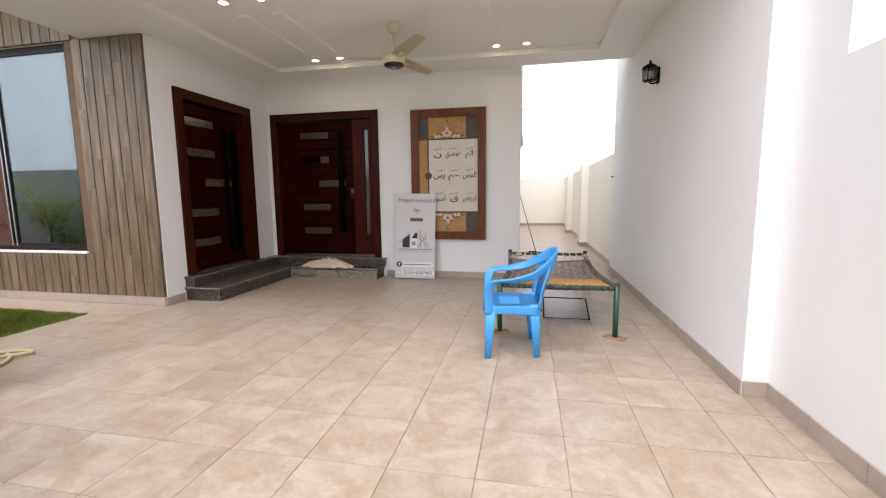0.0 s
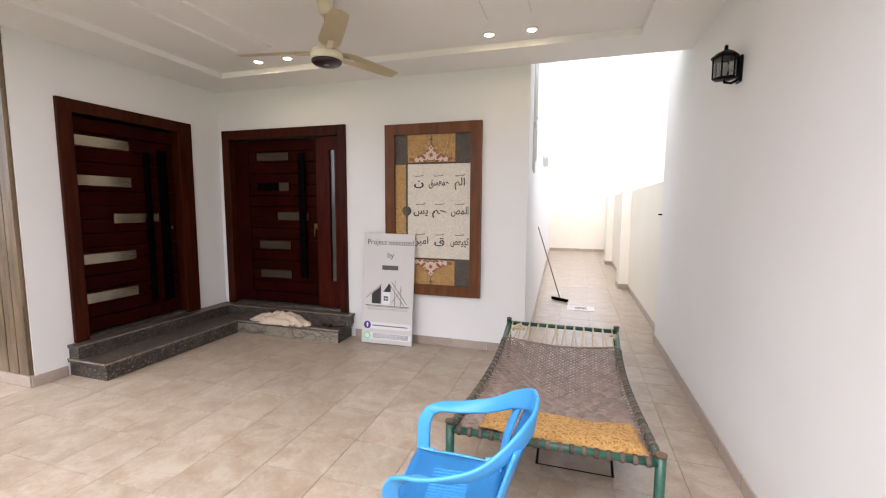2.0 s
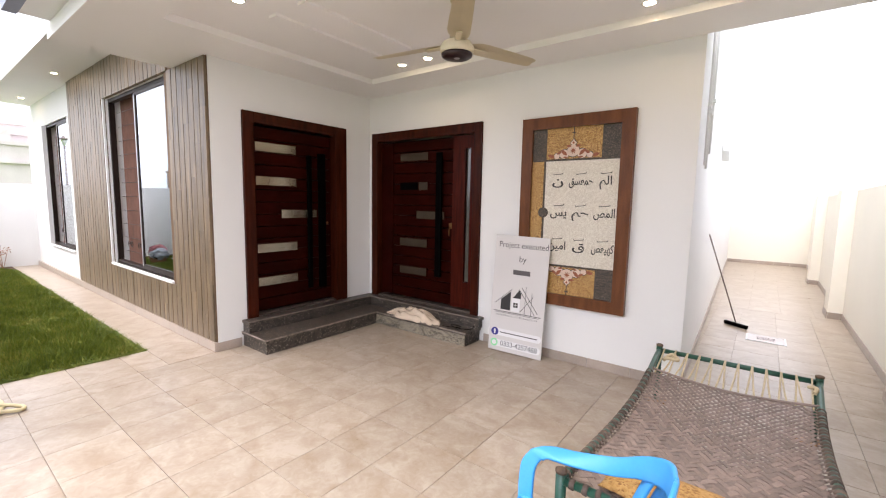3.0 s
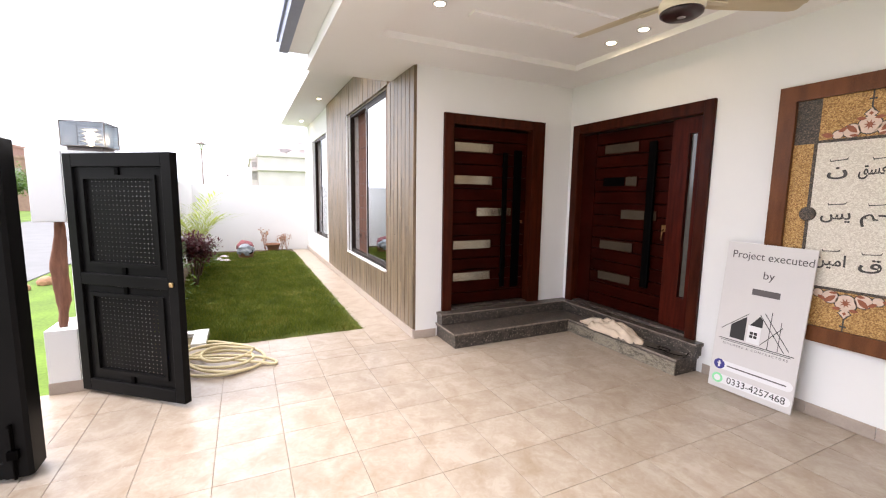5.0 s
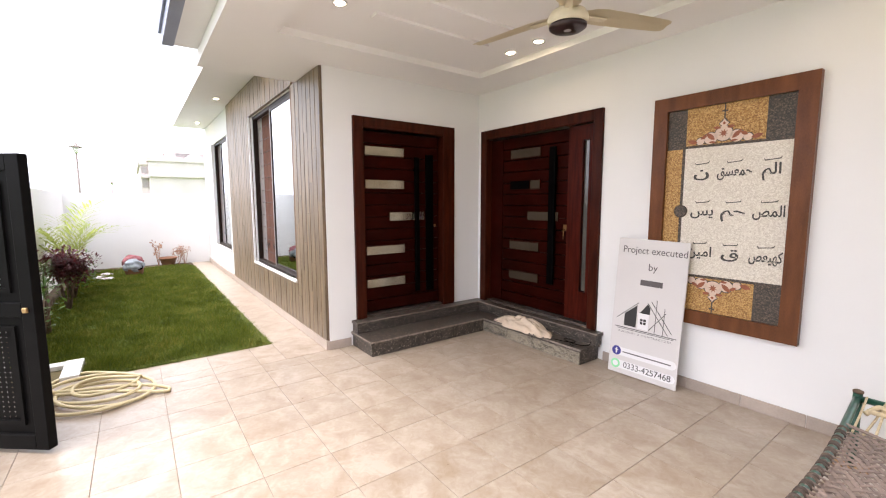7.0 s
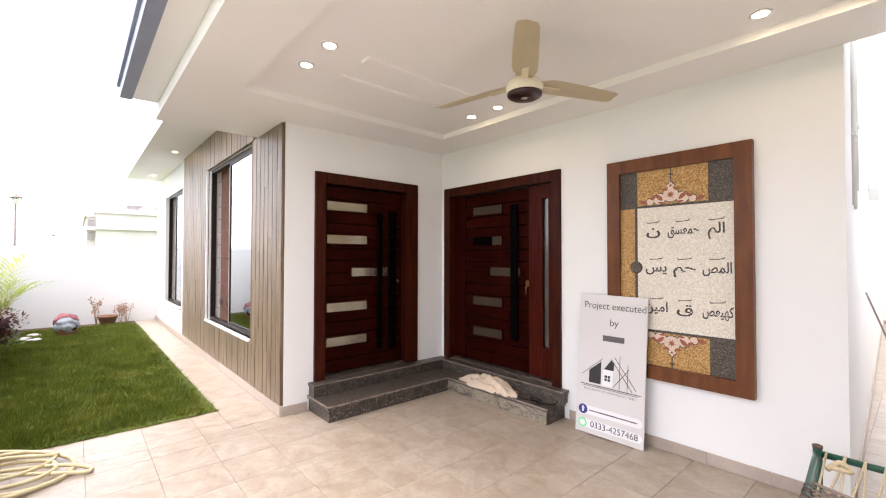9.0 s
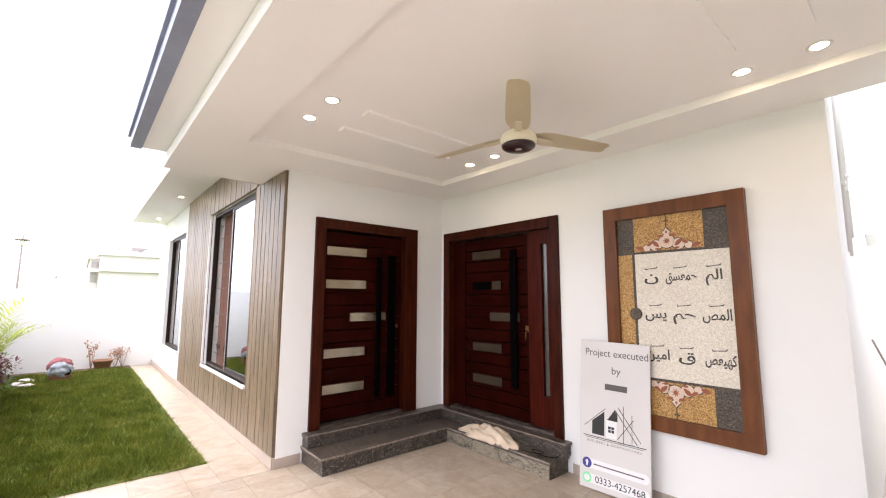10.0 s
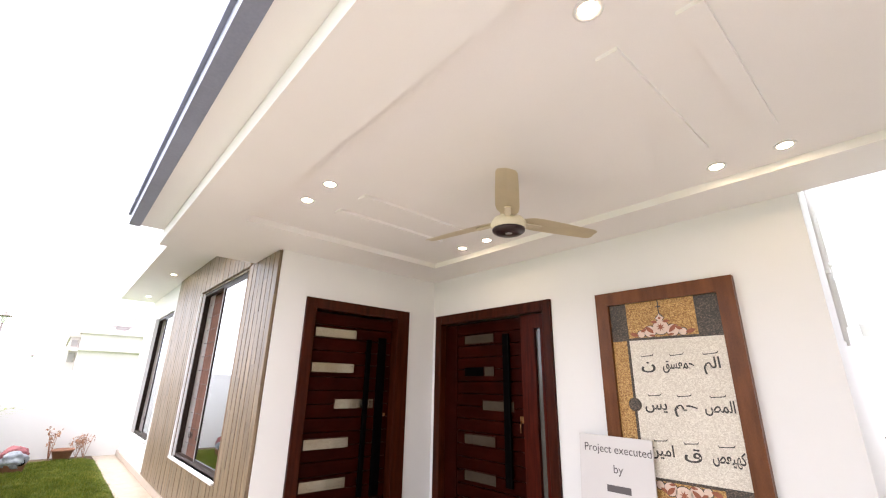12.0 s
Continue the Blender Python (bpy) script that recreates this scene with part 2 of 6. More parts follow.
M["wrap"] = paint("dark_worn_wrap", (0.095, 0.066, 0.05), 0.8, 0.35, 14, 150, 0.3, per_piece=0.4)
M["slot_glass"] = paint("dim_side_glass", (0.07, 0.065, 0.055), 0.14, 0.15, 2, 40, 0.0, spec=1.0)
M["cladding"] = paint("grey_brown_wood_tile", (0.21, 0.15, 0.094), 0.40, 0.45, 2.6, 45, 0.18, stretch=(7, 7, 0.7), spec=0.55, per_piece=0.05)
M["cladding_gap"] = paint("brown_groove", (0.16, 0.10, 0.056), 0.8, 0.2)
M["mosaic_gold"] = chips("ochre_stone_chips", [(0.0, (0.20, 0.09, 0.02)), (0.5, (0.40, 0.21, 0.055)), (1.0, (0.60, 0.38, 0.14))], 150, 0.5, 0.5)
M["mosaic_cream"] = chips("cream_stone_chips", [(0.0, (0.55, 0.485, 0.395)), (0.5, (0.66, 0.60, 0.50)), (1.0, (0.77, 0.72, 0.62))], 150, 0.5, 0.5)
M["mosaic_dark"] = chips("dark_grey_stone_chips", [(0.0, (0.022, 0.016, 0.011)), (0.6, (0.054, 0.040, 0.028)), (1.0, (0.15, 0.105, 0.07))], 150, 0.45, 0.5)
M["ink"] = paint("black_stone_inlay", (0.05, 0.043, 0.038), 0.5, 0.2, 30, 200)
M["inlay_red"] = paint("rust_stone_inlay", (0.30, 0.09, 0.04), 0.5, 0.2, 30, 200)
M["inlay_pink"] = paint("pale_pink_stone_inlay", (0.66, 0.50, 0.40), 0.5, 0.1, 30, 200)
M["board"] = paint("pale_grey_sign_board", (0.63, 0.60, 0.58), 0.45, 0.02, 3, 80, 0.02)
M["print_grey"] = paint("dark_grey_print", (0.10, 0.085, 0.085), 0.5, 0.05)
M["print_black"] = paint("black_print", (0.02, 0.018, 0.018), 0.5, 0.05)
M["print_white"] = paint("white_print", (0.76, 0.75, 0.75), 0.5, 0.02)
M["print_blue"] = paint("indigo_print", (0.04, 0.035, 0.22), 0.5, 0.05)
M["print_green"] = paint("mint_print", (0.25, 0.72, 0.36), 0.5, 0.05)
M["plastic"] = paint("blue_moulded_plastic", (0.042, 0.30, 0.65), 0.38, 0.06, 5, 80, 0.03)
M["green_metal"] = paint("green_painted_pipe", (0.018, 0.085, 0.055), 0.35, 0.3, 14, 120, 0.1)
M["strap"] = paint("brown_grey_woven_strap", (0.24, 0.178, 0.148), 0.75, 0.25, 12, 150, 0.3, per_piece=0.2)
M["rope"] = paint("cream_rope", (0.58, 0.47, 0.30), 0.8, 0.15, 40, 300, 0.3)
M["foam"] = chips("yellow_bonded_foam", [(0.0, (0.24, 0.11, 0.03)), (0.3, (0.40, 0.215, 0.062)), (1.0, (0.50, 0.29, 0.10))], 110, 0.9, 0.6, 0.2)
M["plywood"] = paint("plywood_offcut", (0.36, 0.20, 0.09), 0.7, 0.25, 8, 90, 0.1)
M["cloth"] = paint("beige_towel", (0.63, 0.505, 0.385), 0.95, 0.12, 12, 350, 0.6)
M["fan_cream"] = paint("cream_enamel", (0.66, 0.58, 0.42), 0.35, 0.04, 6, 90, 0.02)
M["fan_dark"] = paint("maroon_enamel", (0.022, 0.007, 0.007), 0.3, 0.1)
M["slate"] = paint("blue_grey_coping", (0.23, 0.255, 0.335), 0.5, 0.12, 3, 60, 0.1)
M["alu"] = paint("pale_aluminium", (0.60, 0.60, 0.60), 0.35, 0.05, 5, 90, 0.02, metal=0.6)
M["glass"] = pane("window_glass", (0.86, 0.92, 0.9), mirror=0.65)
M["lamp_glass"] = pane("lantern_glass", (0.93, 0.95, 0.96), 0.1, 0.66)
M["curtain"] = paint("brown_curtain", (0.17, 0.085, 0.06), 0.9, 0.2, 4, 120, 0.2, stretch=(8, 8, 1))
# for the sheet added inside the windows to brighten them
M["window_backdrop"] = paint("beige_backdrop_cloth", (0.50, 0.43, 0.34), 0.9, 0.08, 4, 150, 0.2, stretch=(8, 8, 1))
M["room"] = paint("dim_room_wall", (0.42, 0.38, 0.33), 0.8, 0.05)
M["soil"] = paint("garden_soil", (0.12, 0.075, 0.045), 0.95, 0.3, 9, 80, 0.8)
M["turf"] = paint("turf_base", (0.15, 0.115, 0.05), 0.95, 0.4, 3, 70, 0.6)
M["blade"] = grass_paint("grass_blade")
M["leaf"] = paint("green_leaf", (0.075, 0.16, 0.03), 0.45, 0.35, 6, 40, 0.0)
M["leaf_light"] = paint("yellow_green_leaf", (0.36, 0.43, 0.11), 0.45, 0.3, 6, 40, 0.0)
M["leaf_red"] = paint("maroon_leaf", (0.085, 0.014, 0.018), 0.45, 0.4, 6, 40, 0.0)


def thin_leaf(m, color, share):
    """Lets part of the light pass through a leaf."""
    n, l = m.node_tree.nodes, m.node_tree.links
    tl, mx = n.new("ShaderNodeBsdfTranslucent"), n.new("ShaderNodeMixShader")
    tl.inputs["Color"].default_value = (*color, 1)
    mx.inputs[0].default_value = share
    l.new(n["Principled BSDF"].outputs[0], mx.inputs[1])
    l.new(tl.outputs[0], mx.inputs[2])
    l.new(mx.outputs[0], n["Material Output"].inputs["Surface"])


thin_leaf(M["leaf_light"], (0.50, 0.56, 0.12), 0.5)
thin_leaf(M["leaf"], (0.16, 0.26, 0.04), 0.35)
thin_leaf(M["leaf_red"], (0.16, 0.02, 0.02), 0.25)
thin_leaf(M["blade"], (0.30, 0.33, 0.03), 0.08)
M["bark"] = paint("brown_bark", (0.13, 0.085, 0.055), 0.9, 0.3, 12, 80, 0.5)
M["dry"] = paint("dry_flower", (0.42, 0.22, 0.13), 0.9, 0.25, 20, 90, 0.1)
M["terracotta"] = paint("terracotta", (0.28, 0.13, 0.075), 0.8, 0.15, 12, 90, 0.2)
M["hose"] = paint("cream_hose", (0.62, 0.52, 0.30), 0.42, 0.1, 9, 90, 0.05)
M["rust"] = paint("rust_brown_cloth", (0.20, 0.085, 0.05), 0.85, 0.3, 9, 90, 0.3, stretch=(6, 6, 1))
M["bag"] = paint("grey_cloth_bundle", (0.34, 0.37, 0.41), 0.9, 0.4, 9, 150, 0.4)
M["bag_red"] = paint("red_patterned_cloth", (0.30, 0.10, 0.11), 0.9, 0.5, 30, 150, 0.4)
M["asphalt"] = paint("pale_worn_road", (0.17, 0.167, 0.165), 0.9, 0.12, 2, 120, 0.3)
M["verge"] = paint("verge_grass", (0.12, 0.20, 0.018), 0.95, 0.35, 1.2, 25, 0.8)
M["brick"] = paint("far_brick_wall", (0.34, 0.21, 0.16), 0.85, 0.2, 4, 40, 0.2)
M["far_white"] = paint("far_cement_plaster", (0.64, 0.575, 0.565), 0.85, 0.08, 1.0, 20, 0.1)
M["far_window"] = paint("far_window_dark", (0.33, 0.30, 0.29), 0.3, 0.1)
M["white_plastic"] = paint("white_plastic", (0.72, 0.72, 0.70), 0.4, 0.03)
M["lamp_on"] = glow("lit_downlight", (1.0, 0.79, 0.52), 28.0)


# ---- mesh helpers ----
def box(bm, x0, x1, y0, y1, z0, z1, bevel=0.0):
    g = bmesh.ops.create_cube(bm, size=1, matrix=Matrix.Translation(((x0 + x1) / 2, (y0 + y1) / 2, (z0 + z1) / 2)) @ Matrix.Diagonal((x1 - x0, y1 - y0, z1 - z0, 1)))
    if bevel:
        es = list({e for v in g["verts"] for e in v.link_edges})
        bmesh.ops.bevel(bm, geom=es, offset=bevel, segments=2, affect="EDGES", profile=0.5)
    return bm


def tube(bm, pts, r, seg=8, closed=False, taper=None):
    """A round rod swept along points; taper gives a factor for every point."""
    pts = [Vector(p) for p in pts]
    n, rings, up = len(pts), [], None
    for i, p in enumerate(pts):
        a, b = pts[(i - 1) % n if closed else max(i - 1, 0)], pts[(i + 1) % n if closed else min(i + 1, n - 1)]
        d = (b - a).normalized()
        if up is None:
            up = d.orthogonal().normalized()
        up = (up - d * up.dot(d)).normalized()
        side = d.cross(up)
        k = r * (taper[i] if taper else 1)
        rings.append([bm.verts.new(p + (up * math.cos(t) + side * math.sin(t)) * k) for t in (2 * math.pi * j / seg for j in range(seg))])
    for i in range(n if closed else n - 1):
        A, B = rings[i], rings[(i + 1) % n]
        for j in range(seg):
            f = bm.faces.new((A[j], A[(j + 1) % seg], B[(j + 1) % seg], B[j]))
            f.smooth = True
    if not closed:
        bm.faces.new(rings[0][::-1])
        bm.faces.new(rings[-1])
    return bm


def lathe(bm, profile, seg=24, at=(0, 0, 0)):
    """Turns (radius, height) pairs about an upright axis."""
    rings = []
    for r, z in profile:
        rings.append([bm.verts.new((at[0] + r * math.cos(2 * math.pi * j / seg), at[1] + r * math.sin(2 * math.pi * j / seg), at[2] + z)) for j in range(seg)])
    for A, B in zip(rings, rings[1:]):
        for j in range(seg):
            f = bm.faces.new((A[j], A[(j + 1) % seg], B[(j + 1) % seg], B[j]))
            f.smooth = True
    bm.faces.new(rings[0][::-1])
    bm.faces.new(rings[-1])
    return bm


def slab(bm, outline, lo, hi, axis="z"):
    """A flat outline given thickness along an axis."""
    def place(u, v, w):
        return {"z": (u, v, w), "y": (u, w, v), "x": (w, u, v)}[axis]
    A = [bm.verts.new(place(u, v, lo)) for u, v in outline]
    B = [bm.verts.new(place(u, v, hi)) for u, v in outline]
    n = len(A)
    bm.faces.new(A[::-1])
    bm.faces.new(B)
    for i in range(n):
        bm.faces.new((A[i], A[(i + 1) % n], B[(i + 1) % n], B[i]))
    bmesh.ops.recalc_face_normals(bm, faces=bm.faces[:])
    return bm


def mesh_of(name, bm, material):
    me = bpy.data.meshes.new(name)
    bm.to_mesh(me)
    bm.free()
    me.materials.append(material)
    return me


def part(name, bm, material, parent, label=""):
    ob = new(name, mesh_of(name, bm, material))
    ob.parent = parent
    return tagged(ob, label)


def thing(name, at, label, category, group="", rz=0.0):
    ob = new(name)
    ob.empty_display_size = 0.1
    ob.matrix_world = pose(*at, 0, 0, rz)
    return tagged(ob, label, category, group)


def structure(name, bm, material, label, category=""):
    return tagged(new(name, mesh_of(name, bm, material)), label, category or name.split("_")[0], kind="structure")


def B():
    return bmesh.new()


def boxes(*specs):
    bm = B()
    for s in specs:
        box(bm, *s)
    return bm


# ---- large structure ----
XW, YB, YF, XR = -3.94, 6.05, 3.92, 1.457
SD = (4.235, 5.615, 0.29, 2.54)     # side door opening: y, y, z, z
MD = (-3.86, -2.077, 0.29, 2.522)   # main door opening: x, x, z, z
W1 = (-7.2, -5.0, 0.62, 3.0)
W2 = (-11.25, -9.45, 0.6, 3.0)
ZC, ZT, ZCAN = 3.006, 3.065, 3.53

structure("wall_back", boxes((XW, MD[0], YB, YB + 0.23, 0, ZT + 0.3), (MD[1], 0.033, YB, YB + 0.23, 0, ZT + 0.3), (MD[0], MD[1], YB, YB + 0.23, MD[3], ZT + 0.3), (MD[0], MD[1], YB, YB + 0.23, 0, MD[2])), M["wall"], "white painted wall with the double front door", "wall")
structure("wall_side_door", boxes((XW - 0.23, XW, YF, SD[0], 0, ZT + 0.3), (XW - 0.23, XW, SD[1], YB + 0.23, 0, ZT + 0.3), (XW - 0.23, XW, SD[0], SD[1], SD[3], ZT + 0.3), (XW - 0.23, XW, SD[0], SD[1], 0, SD[2])), M["wall"], "white painted wall with the single entrance door", "wall")
fx = [-12.9, W2[0], W2[1], W1[0], W1[1], XW - 0.23]
structure("wall_facade", boxes((fx[0], fx[1], YF, YF + 0.23, 0, 4.0), (fx[2], fx[3], YF, YF + 0.23, 0, 4.0), (fx[4], fx[5], YF, YF + 0.23, 0, 4.0),
          (W2[0], W2[1], YF, YF + 0.23, 0, W2[2]), (W2[0], W2[1], YF, YF + 0.23, W2[3], 4.0), (W1[0], W1[1], YF, YF + 0.23, 0, W1[2]), (W1[0], W1[1], YF, YF + 0.23, W1[3], 4.0)), M["wall"], "white painted garden front with two tall windows", "wall")
structure("wall_rooms_behind", boxes((-12.9, -4.2, 7.2, 7.3, 0, 3.4), (-8.4, -8.3, YF + 0.23, 7.2, 0, 3.4), (-12.9, -12.8, YF + 0.23, 7.2, 0, 3.4), (-4.3, -4.2, YF + 0.24, 7.2, 0, 3.4), (-12.9, -4.2, YF + 0.24, 7.2, 0.0, 0.1), (-12.9, -4.2, YF + 0.24, 7.2, 3.3, 3.4)), M["room"], "plain beige walls of the rooms behind the windows", "wall")
structure("wall_carport_right", boxes((XR, 1.75, 2.633, 6.97, 0, ZT + 0.3), (1.6, 1.75, 2.25, 2.633, 1.87, ZT + 0.3)), M["wall"], "white painted carport side wall", "wall")
structure("wall_boundary_right", boxes((1.54, 1.75, 6.97, 17.6, 0, 1.9)), M["cream_wall"], "cream-white painted boundary wall along the passage", "wall")
structure("wall_gate_side", boxes((1.6, 1.75, 0.3, 2.633, 0, 1.87)), M["wall"], "low white boundary wall beside the gate", "wall")
structure("wall_pilaster_1", boxes((1.37, 1.539, 10.3, 10.75, 0, 1.9)), M["cream_wall"], "cream-white pilaster on the boundary wall", "pilaster")
structure("wall_pilaster_2", boxes((1.37, 1.539, 13.9, 14.35, 0, 1.9)), M["cream_wall"], "cream-white pilaster on the boundary wall", "pilaster")
bm = B()
slab(bm, [(0.033, 6.28), (-0.30, 17.2), (-0.53, 17.2), (-0.197, 6.28)], 0, 6.4)
structure("wall_house_side", bm, M["wall"], "tall white side wall of the house along the passage", "wall")
structure("wall_passage_end", boxes((-3.0, 1.75, 17.2, 17.4, 0, 1.86)), M["cream_wall"], "low cream-white wall closing the passage", "wall")
structure("wall_garden_end", boxes((-12.9, -12.7, 0.96, YF, 0, 1.85)), M["wall"], "white garden wall", "wall")
structure("wall_garden_front", boxes((-12.9, -4.36, 0.80, 0.96, 0, 1.85)), M["wall"], "white front boundary wall behind the plants", "wall")
TX0, TX1, TY0, TY1 = -3.36, 0.98, 3.34, 5.56
structure("ceiling", boxes((-4.75, TX0, 2.9, YB, ZC, 3.13), (TX1, XR, 2.9, YB, ZC, 3.13), (TX0, TX1, 2.9, TY0, ZC, 3.13), (TX0, TX1, TY1, YB, ZC, 3.13),
          (TX0, TX1, TY0, TY1, ZT, 3.13), *[(x - 0.05, x + 0.05, 3.88, 5.04, ZT - 0.022, ZT + 0.01) for x in (-2.70, -2.31, -0.26, 0.08)]), M["ceiling"], "white carport ceiling with a shallow tray", "ceiling")
structure("roof_slab", boxes((-4.62, 1.75, 2.70, 6.28, 3.134, 3.36)), M["wall"], "white roof slab over the carport", "roof")
structure("roof_coping", boxes((-4.66, 1.75, 2.605, 2.70, 3.13, 3.24), (-4.70, 1.75, 2.582, 2.72, 3.24, 3.44)), M["slate"], "blue-grey roof edge trim", "roof")
structure("window_canopy", boxes((-12.45, -4.75, 3.21, YF, ZCAN, 3.72)), M["ceiling"], "white canopy over the garden windows", "canopy")
structure("ground", boxes((-150, 150, -150, 150, -0.30, -0.12)), M["verge"], "flat grassy ground out to the horizon", "ground")
structure("floor", boxes((-4.52, 1.6, 0.96, 3.45, -0.1, -0.006), (-3.83, 1.6, -0.6, 0.96, -0.1, -0.006), (XW - 0.1, 1.6, 3.45, YB + 0.1, -0.1, -0.006), (-0.5, 1.6, YB, 17.3, -0.1, -0.006), (-12.7, XW - 0.1, 3.45, YF, -0.1, -0.006)), M["grout"], "tiled carport floor", "floor")
# Unseen paving, added so that less green light bounces up to the ceiling.
structure("driveway", boxes((-3.9, 1.75, -1.6, -0.6, -0.2, -0.03)), M["skirting"], "unseen paving added outside the gate to keep green bounce off the ceiling", "driveway")
structure("road", boxes((-90, 60, -8.7, -1.6, -0.2, -0.1)), M["asphalt"], "pale worn street", "road")
structure("lawn_soil", boxes((-12.7, -4.52, 0.96, 3.45, -0.12, 0.0)), M["turf"], "dark turf base of the lawn", "lawn")

# ---- doors ----
def planks_between(z0, z1, count):
    step = (z1 - z0) / count
    return [(z0 + k * step + 0.004, z0 + (k + 1) * step - 0.004) for k in range(count)]


def add_door(name, at, rz, width, height, jambs, leaf, panes, bar, glass, label, bar_half=0.032):
    """A wooden door seen from -y; x runs across from the left jamb, z up from the threshold."""
    d = tagged(thing(name, at, label, "door", rz=rz), kind="structure")
    jl, jr = jambs
    part("jamb", box(B(), 0, jl, -0.035, 0.16, 0, height, 0.006), M["frame_wood"], d, "polished brown door frame")
    part("jamb", box(B(), width - jr, width, -0.035, 0.16, 0, height, 0.006), M["frame_wood"], d, "polished brown door frame")
    part("head", box(B(), jl, width - jr, -0.033, 0.16, height - 0.115, height, 0.006), M["frame_wood"], d, "polished brown door frame")
    part("threshold", box(B(), jl, width - jr, -0.01, 0.16, 0, 0.025, 0.004), M["granite"], d)
    part("door_core", box(B(), jl, width - jr, 0.085, 0.15, 0.03, height - 0.12), M["door_black"], d)
    x0, x1 = leaf
    for z0, z1 in planks_between(0.04, height - 0.13, 15):
        part("plank", box(B(), x0, x1, 0.058, 0.085, z0, z1, 0.006), M["door_wood"], d)
    for u0, u1, z in panes:
        g = part("glass_strip", box(B(), u0, u1, 0.050, 0.062, z - 0.05, z + 0.05, 0.002), glass, d, "bronze glass strip")
        bm = B()
        for a in ((u0 - 0.008, u0, z - 0.058, z + 0.058), (u1, u1 + 0.008, z - 0.058, z + 0.058), (u0, u1, z + 0.05, z + 0.058), (u0, u1, z - 0.058, z - 0.05)):
            box(bm, a[0], a[1], 0.046, 0.07, a[2], a[3])
        part("glass_bead", bm, M["door_wood"], g)
    bx, z0, z1 = bar
    h = part("pull_bar", box(B(), bx - bar_half, bx + bar_half, 0.0, 0.03, z0, z1, 0.01), M["door_black"], d, "tall black pull bar")
    for z in (z0 + 0.15, z1 - 0.15):
        part("bracket", box(B(), bx - 0.02, bx + 0.02, 0.03, 0.06, z - 0.02, z + 0.02), M["door_black"], h)
    return d


side_door = add_door("door_1", (XW, SD[0], SD[2]), 90, SD[1] - SD[0], SD[3] - SD[2], (0.12, 0.18), (0.13, 1.18),
                     [(0.17, 0.68, 1.90), (0.17, 0.68, 1.525), (0.475, 0.965, 1.15), (0.17, 0.68, 0.76), (0.17, 0.68, 0.375)], (0.837, 0.22, 1.86), M["door_glass"], "closed dark mahogany entrance door with bronze glass strips")
part("black_strip", box(B(), 0.985, 1.10, 0.040, 0.0575, 0.2, 1.9, 0.006), M["door_black"], side_door, "black upright strip on the door leaf")
part("lock", box(B(), 1.112, 1.140, 0.046, 0.06, 1.01, 1.045, 0.006), M["lock_brass"], side_door, "small dull brass lock")

main_door = add_door("door_2", (MD[0], YB, MD[2]), 0, MD[1] - MD[0], MD[3] - MD[2], (0.11, 0.10), (0.33, 1.335),
                     [(0.465, 0.94, 1.90), (0.79, 0.94, 1.525), (0.755, 1.215, 1.155), (0.465, 0.94, 0.785), (0.465, 0.94, 0.41)], (1.15, 0.38, 1.93), M["glass_dim_reflection"], "closed dark mahogany front door with a glazed side panel", 0.045)
part("narrow_leaf", box(B(), 0.115, 0.325, 0.05, 0.085, 0.04, 2.1, 0.006), M["door_wood"], main_door)
# Left part of the second glass strip; its dark reflection is drawn in black.
part("dark_reflection", box(B(), 0.465, 0.78, 0.05, 0.062, 1.475, 1.575, 0.002), M["door_black"], main_door, "black piece drawn for the dark reflection in the glass strip")
sidelight = part("side_panel", boxes((1.345, 1.525, 0.035, 0.085, 0.04, 2.11), (1.60, 1.68, 0.035, 0.085, 0.04, 2.11), (1.525, 1.60, 0.035, 0.085, 0.04, 0.36), (1.525, 1.60, 0.035, 0.085, 1.96, 2.11)), M["door_wood_v"], main_door, "reddish upright-grained panel")
part("glass_slot", box(B(), 1.53, 1.595, 0.065, 0.075, 0.365, 1.955), M["slot_glass"], sidelight, "tall narrow frosted glass")
lock = part("lock_plate", box(B(), 1.292, 1.338, 0.042, 0.052, 1.0, 1.07, 0.004), M["lock_brass"], main_door, "brass lock plate")
part("lever", tube(B(), [(1.318, 0.04, 1.02), (1.318, 0.022, 1.012), (1.318, 0.018, 0.96), (1.314, 0.022, 0.91)], 0.007), M["lock_brass"], lock)

# ---- granite steps ----
steps = tagged(thing("entrance_steps", (-3.94, 4.17, 0), "polished black speckled granite corner steps", "steps"), kind="structure")


def step_part(name, outline, z0, z1, mat, label=""):
    bm = slab(B(), [(x + 3.94, y - 4.17) for x, y in outline], z0, z1)
    return part(name, bm, mat, steps, label)


step_part("lower_riser", [(-3.935, 4.185), (-3.465, 4.185), (-3.465, 5.743), (-3.935, 5.743)], 0.0, 0.127, M["granite_edge"], "dark granite riser")
step_part("lower_riser", [(-3.935, 5.744), (-2.045, 5.744), (-2.045, 6.045), (-3.935, 6.045)], 0.0, 0.127, M["granite_edge"], "dark granite riser")
step_part("riser_face", [(-3.464, 5.731), (-2.046, 5.731), (-2.046, 5.7435), (-3.464, 5.7435)], 0.001, 0.126, M["granite_pale"], "pale speckled granite riser face")
step_part("lower_tread", [(-3.938, 4.17), (-3.452, 4.17), (-3.452, 5.726), (-2.03, 5.726), (-2.03, 6.048), (-3.938, 6.048)], 0.127, 0.16, M["granite"])
step_part("upper_riser", [(-3.935, 4.185), (-3.805, 4.185), (-3.805, 5.945), (-2.01, 5.945), (-2.01, 6.045), (-3.935, 6.045)], 0.16, 0.258, M["granite_edge"], "dark granite riser")
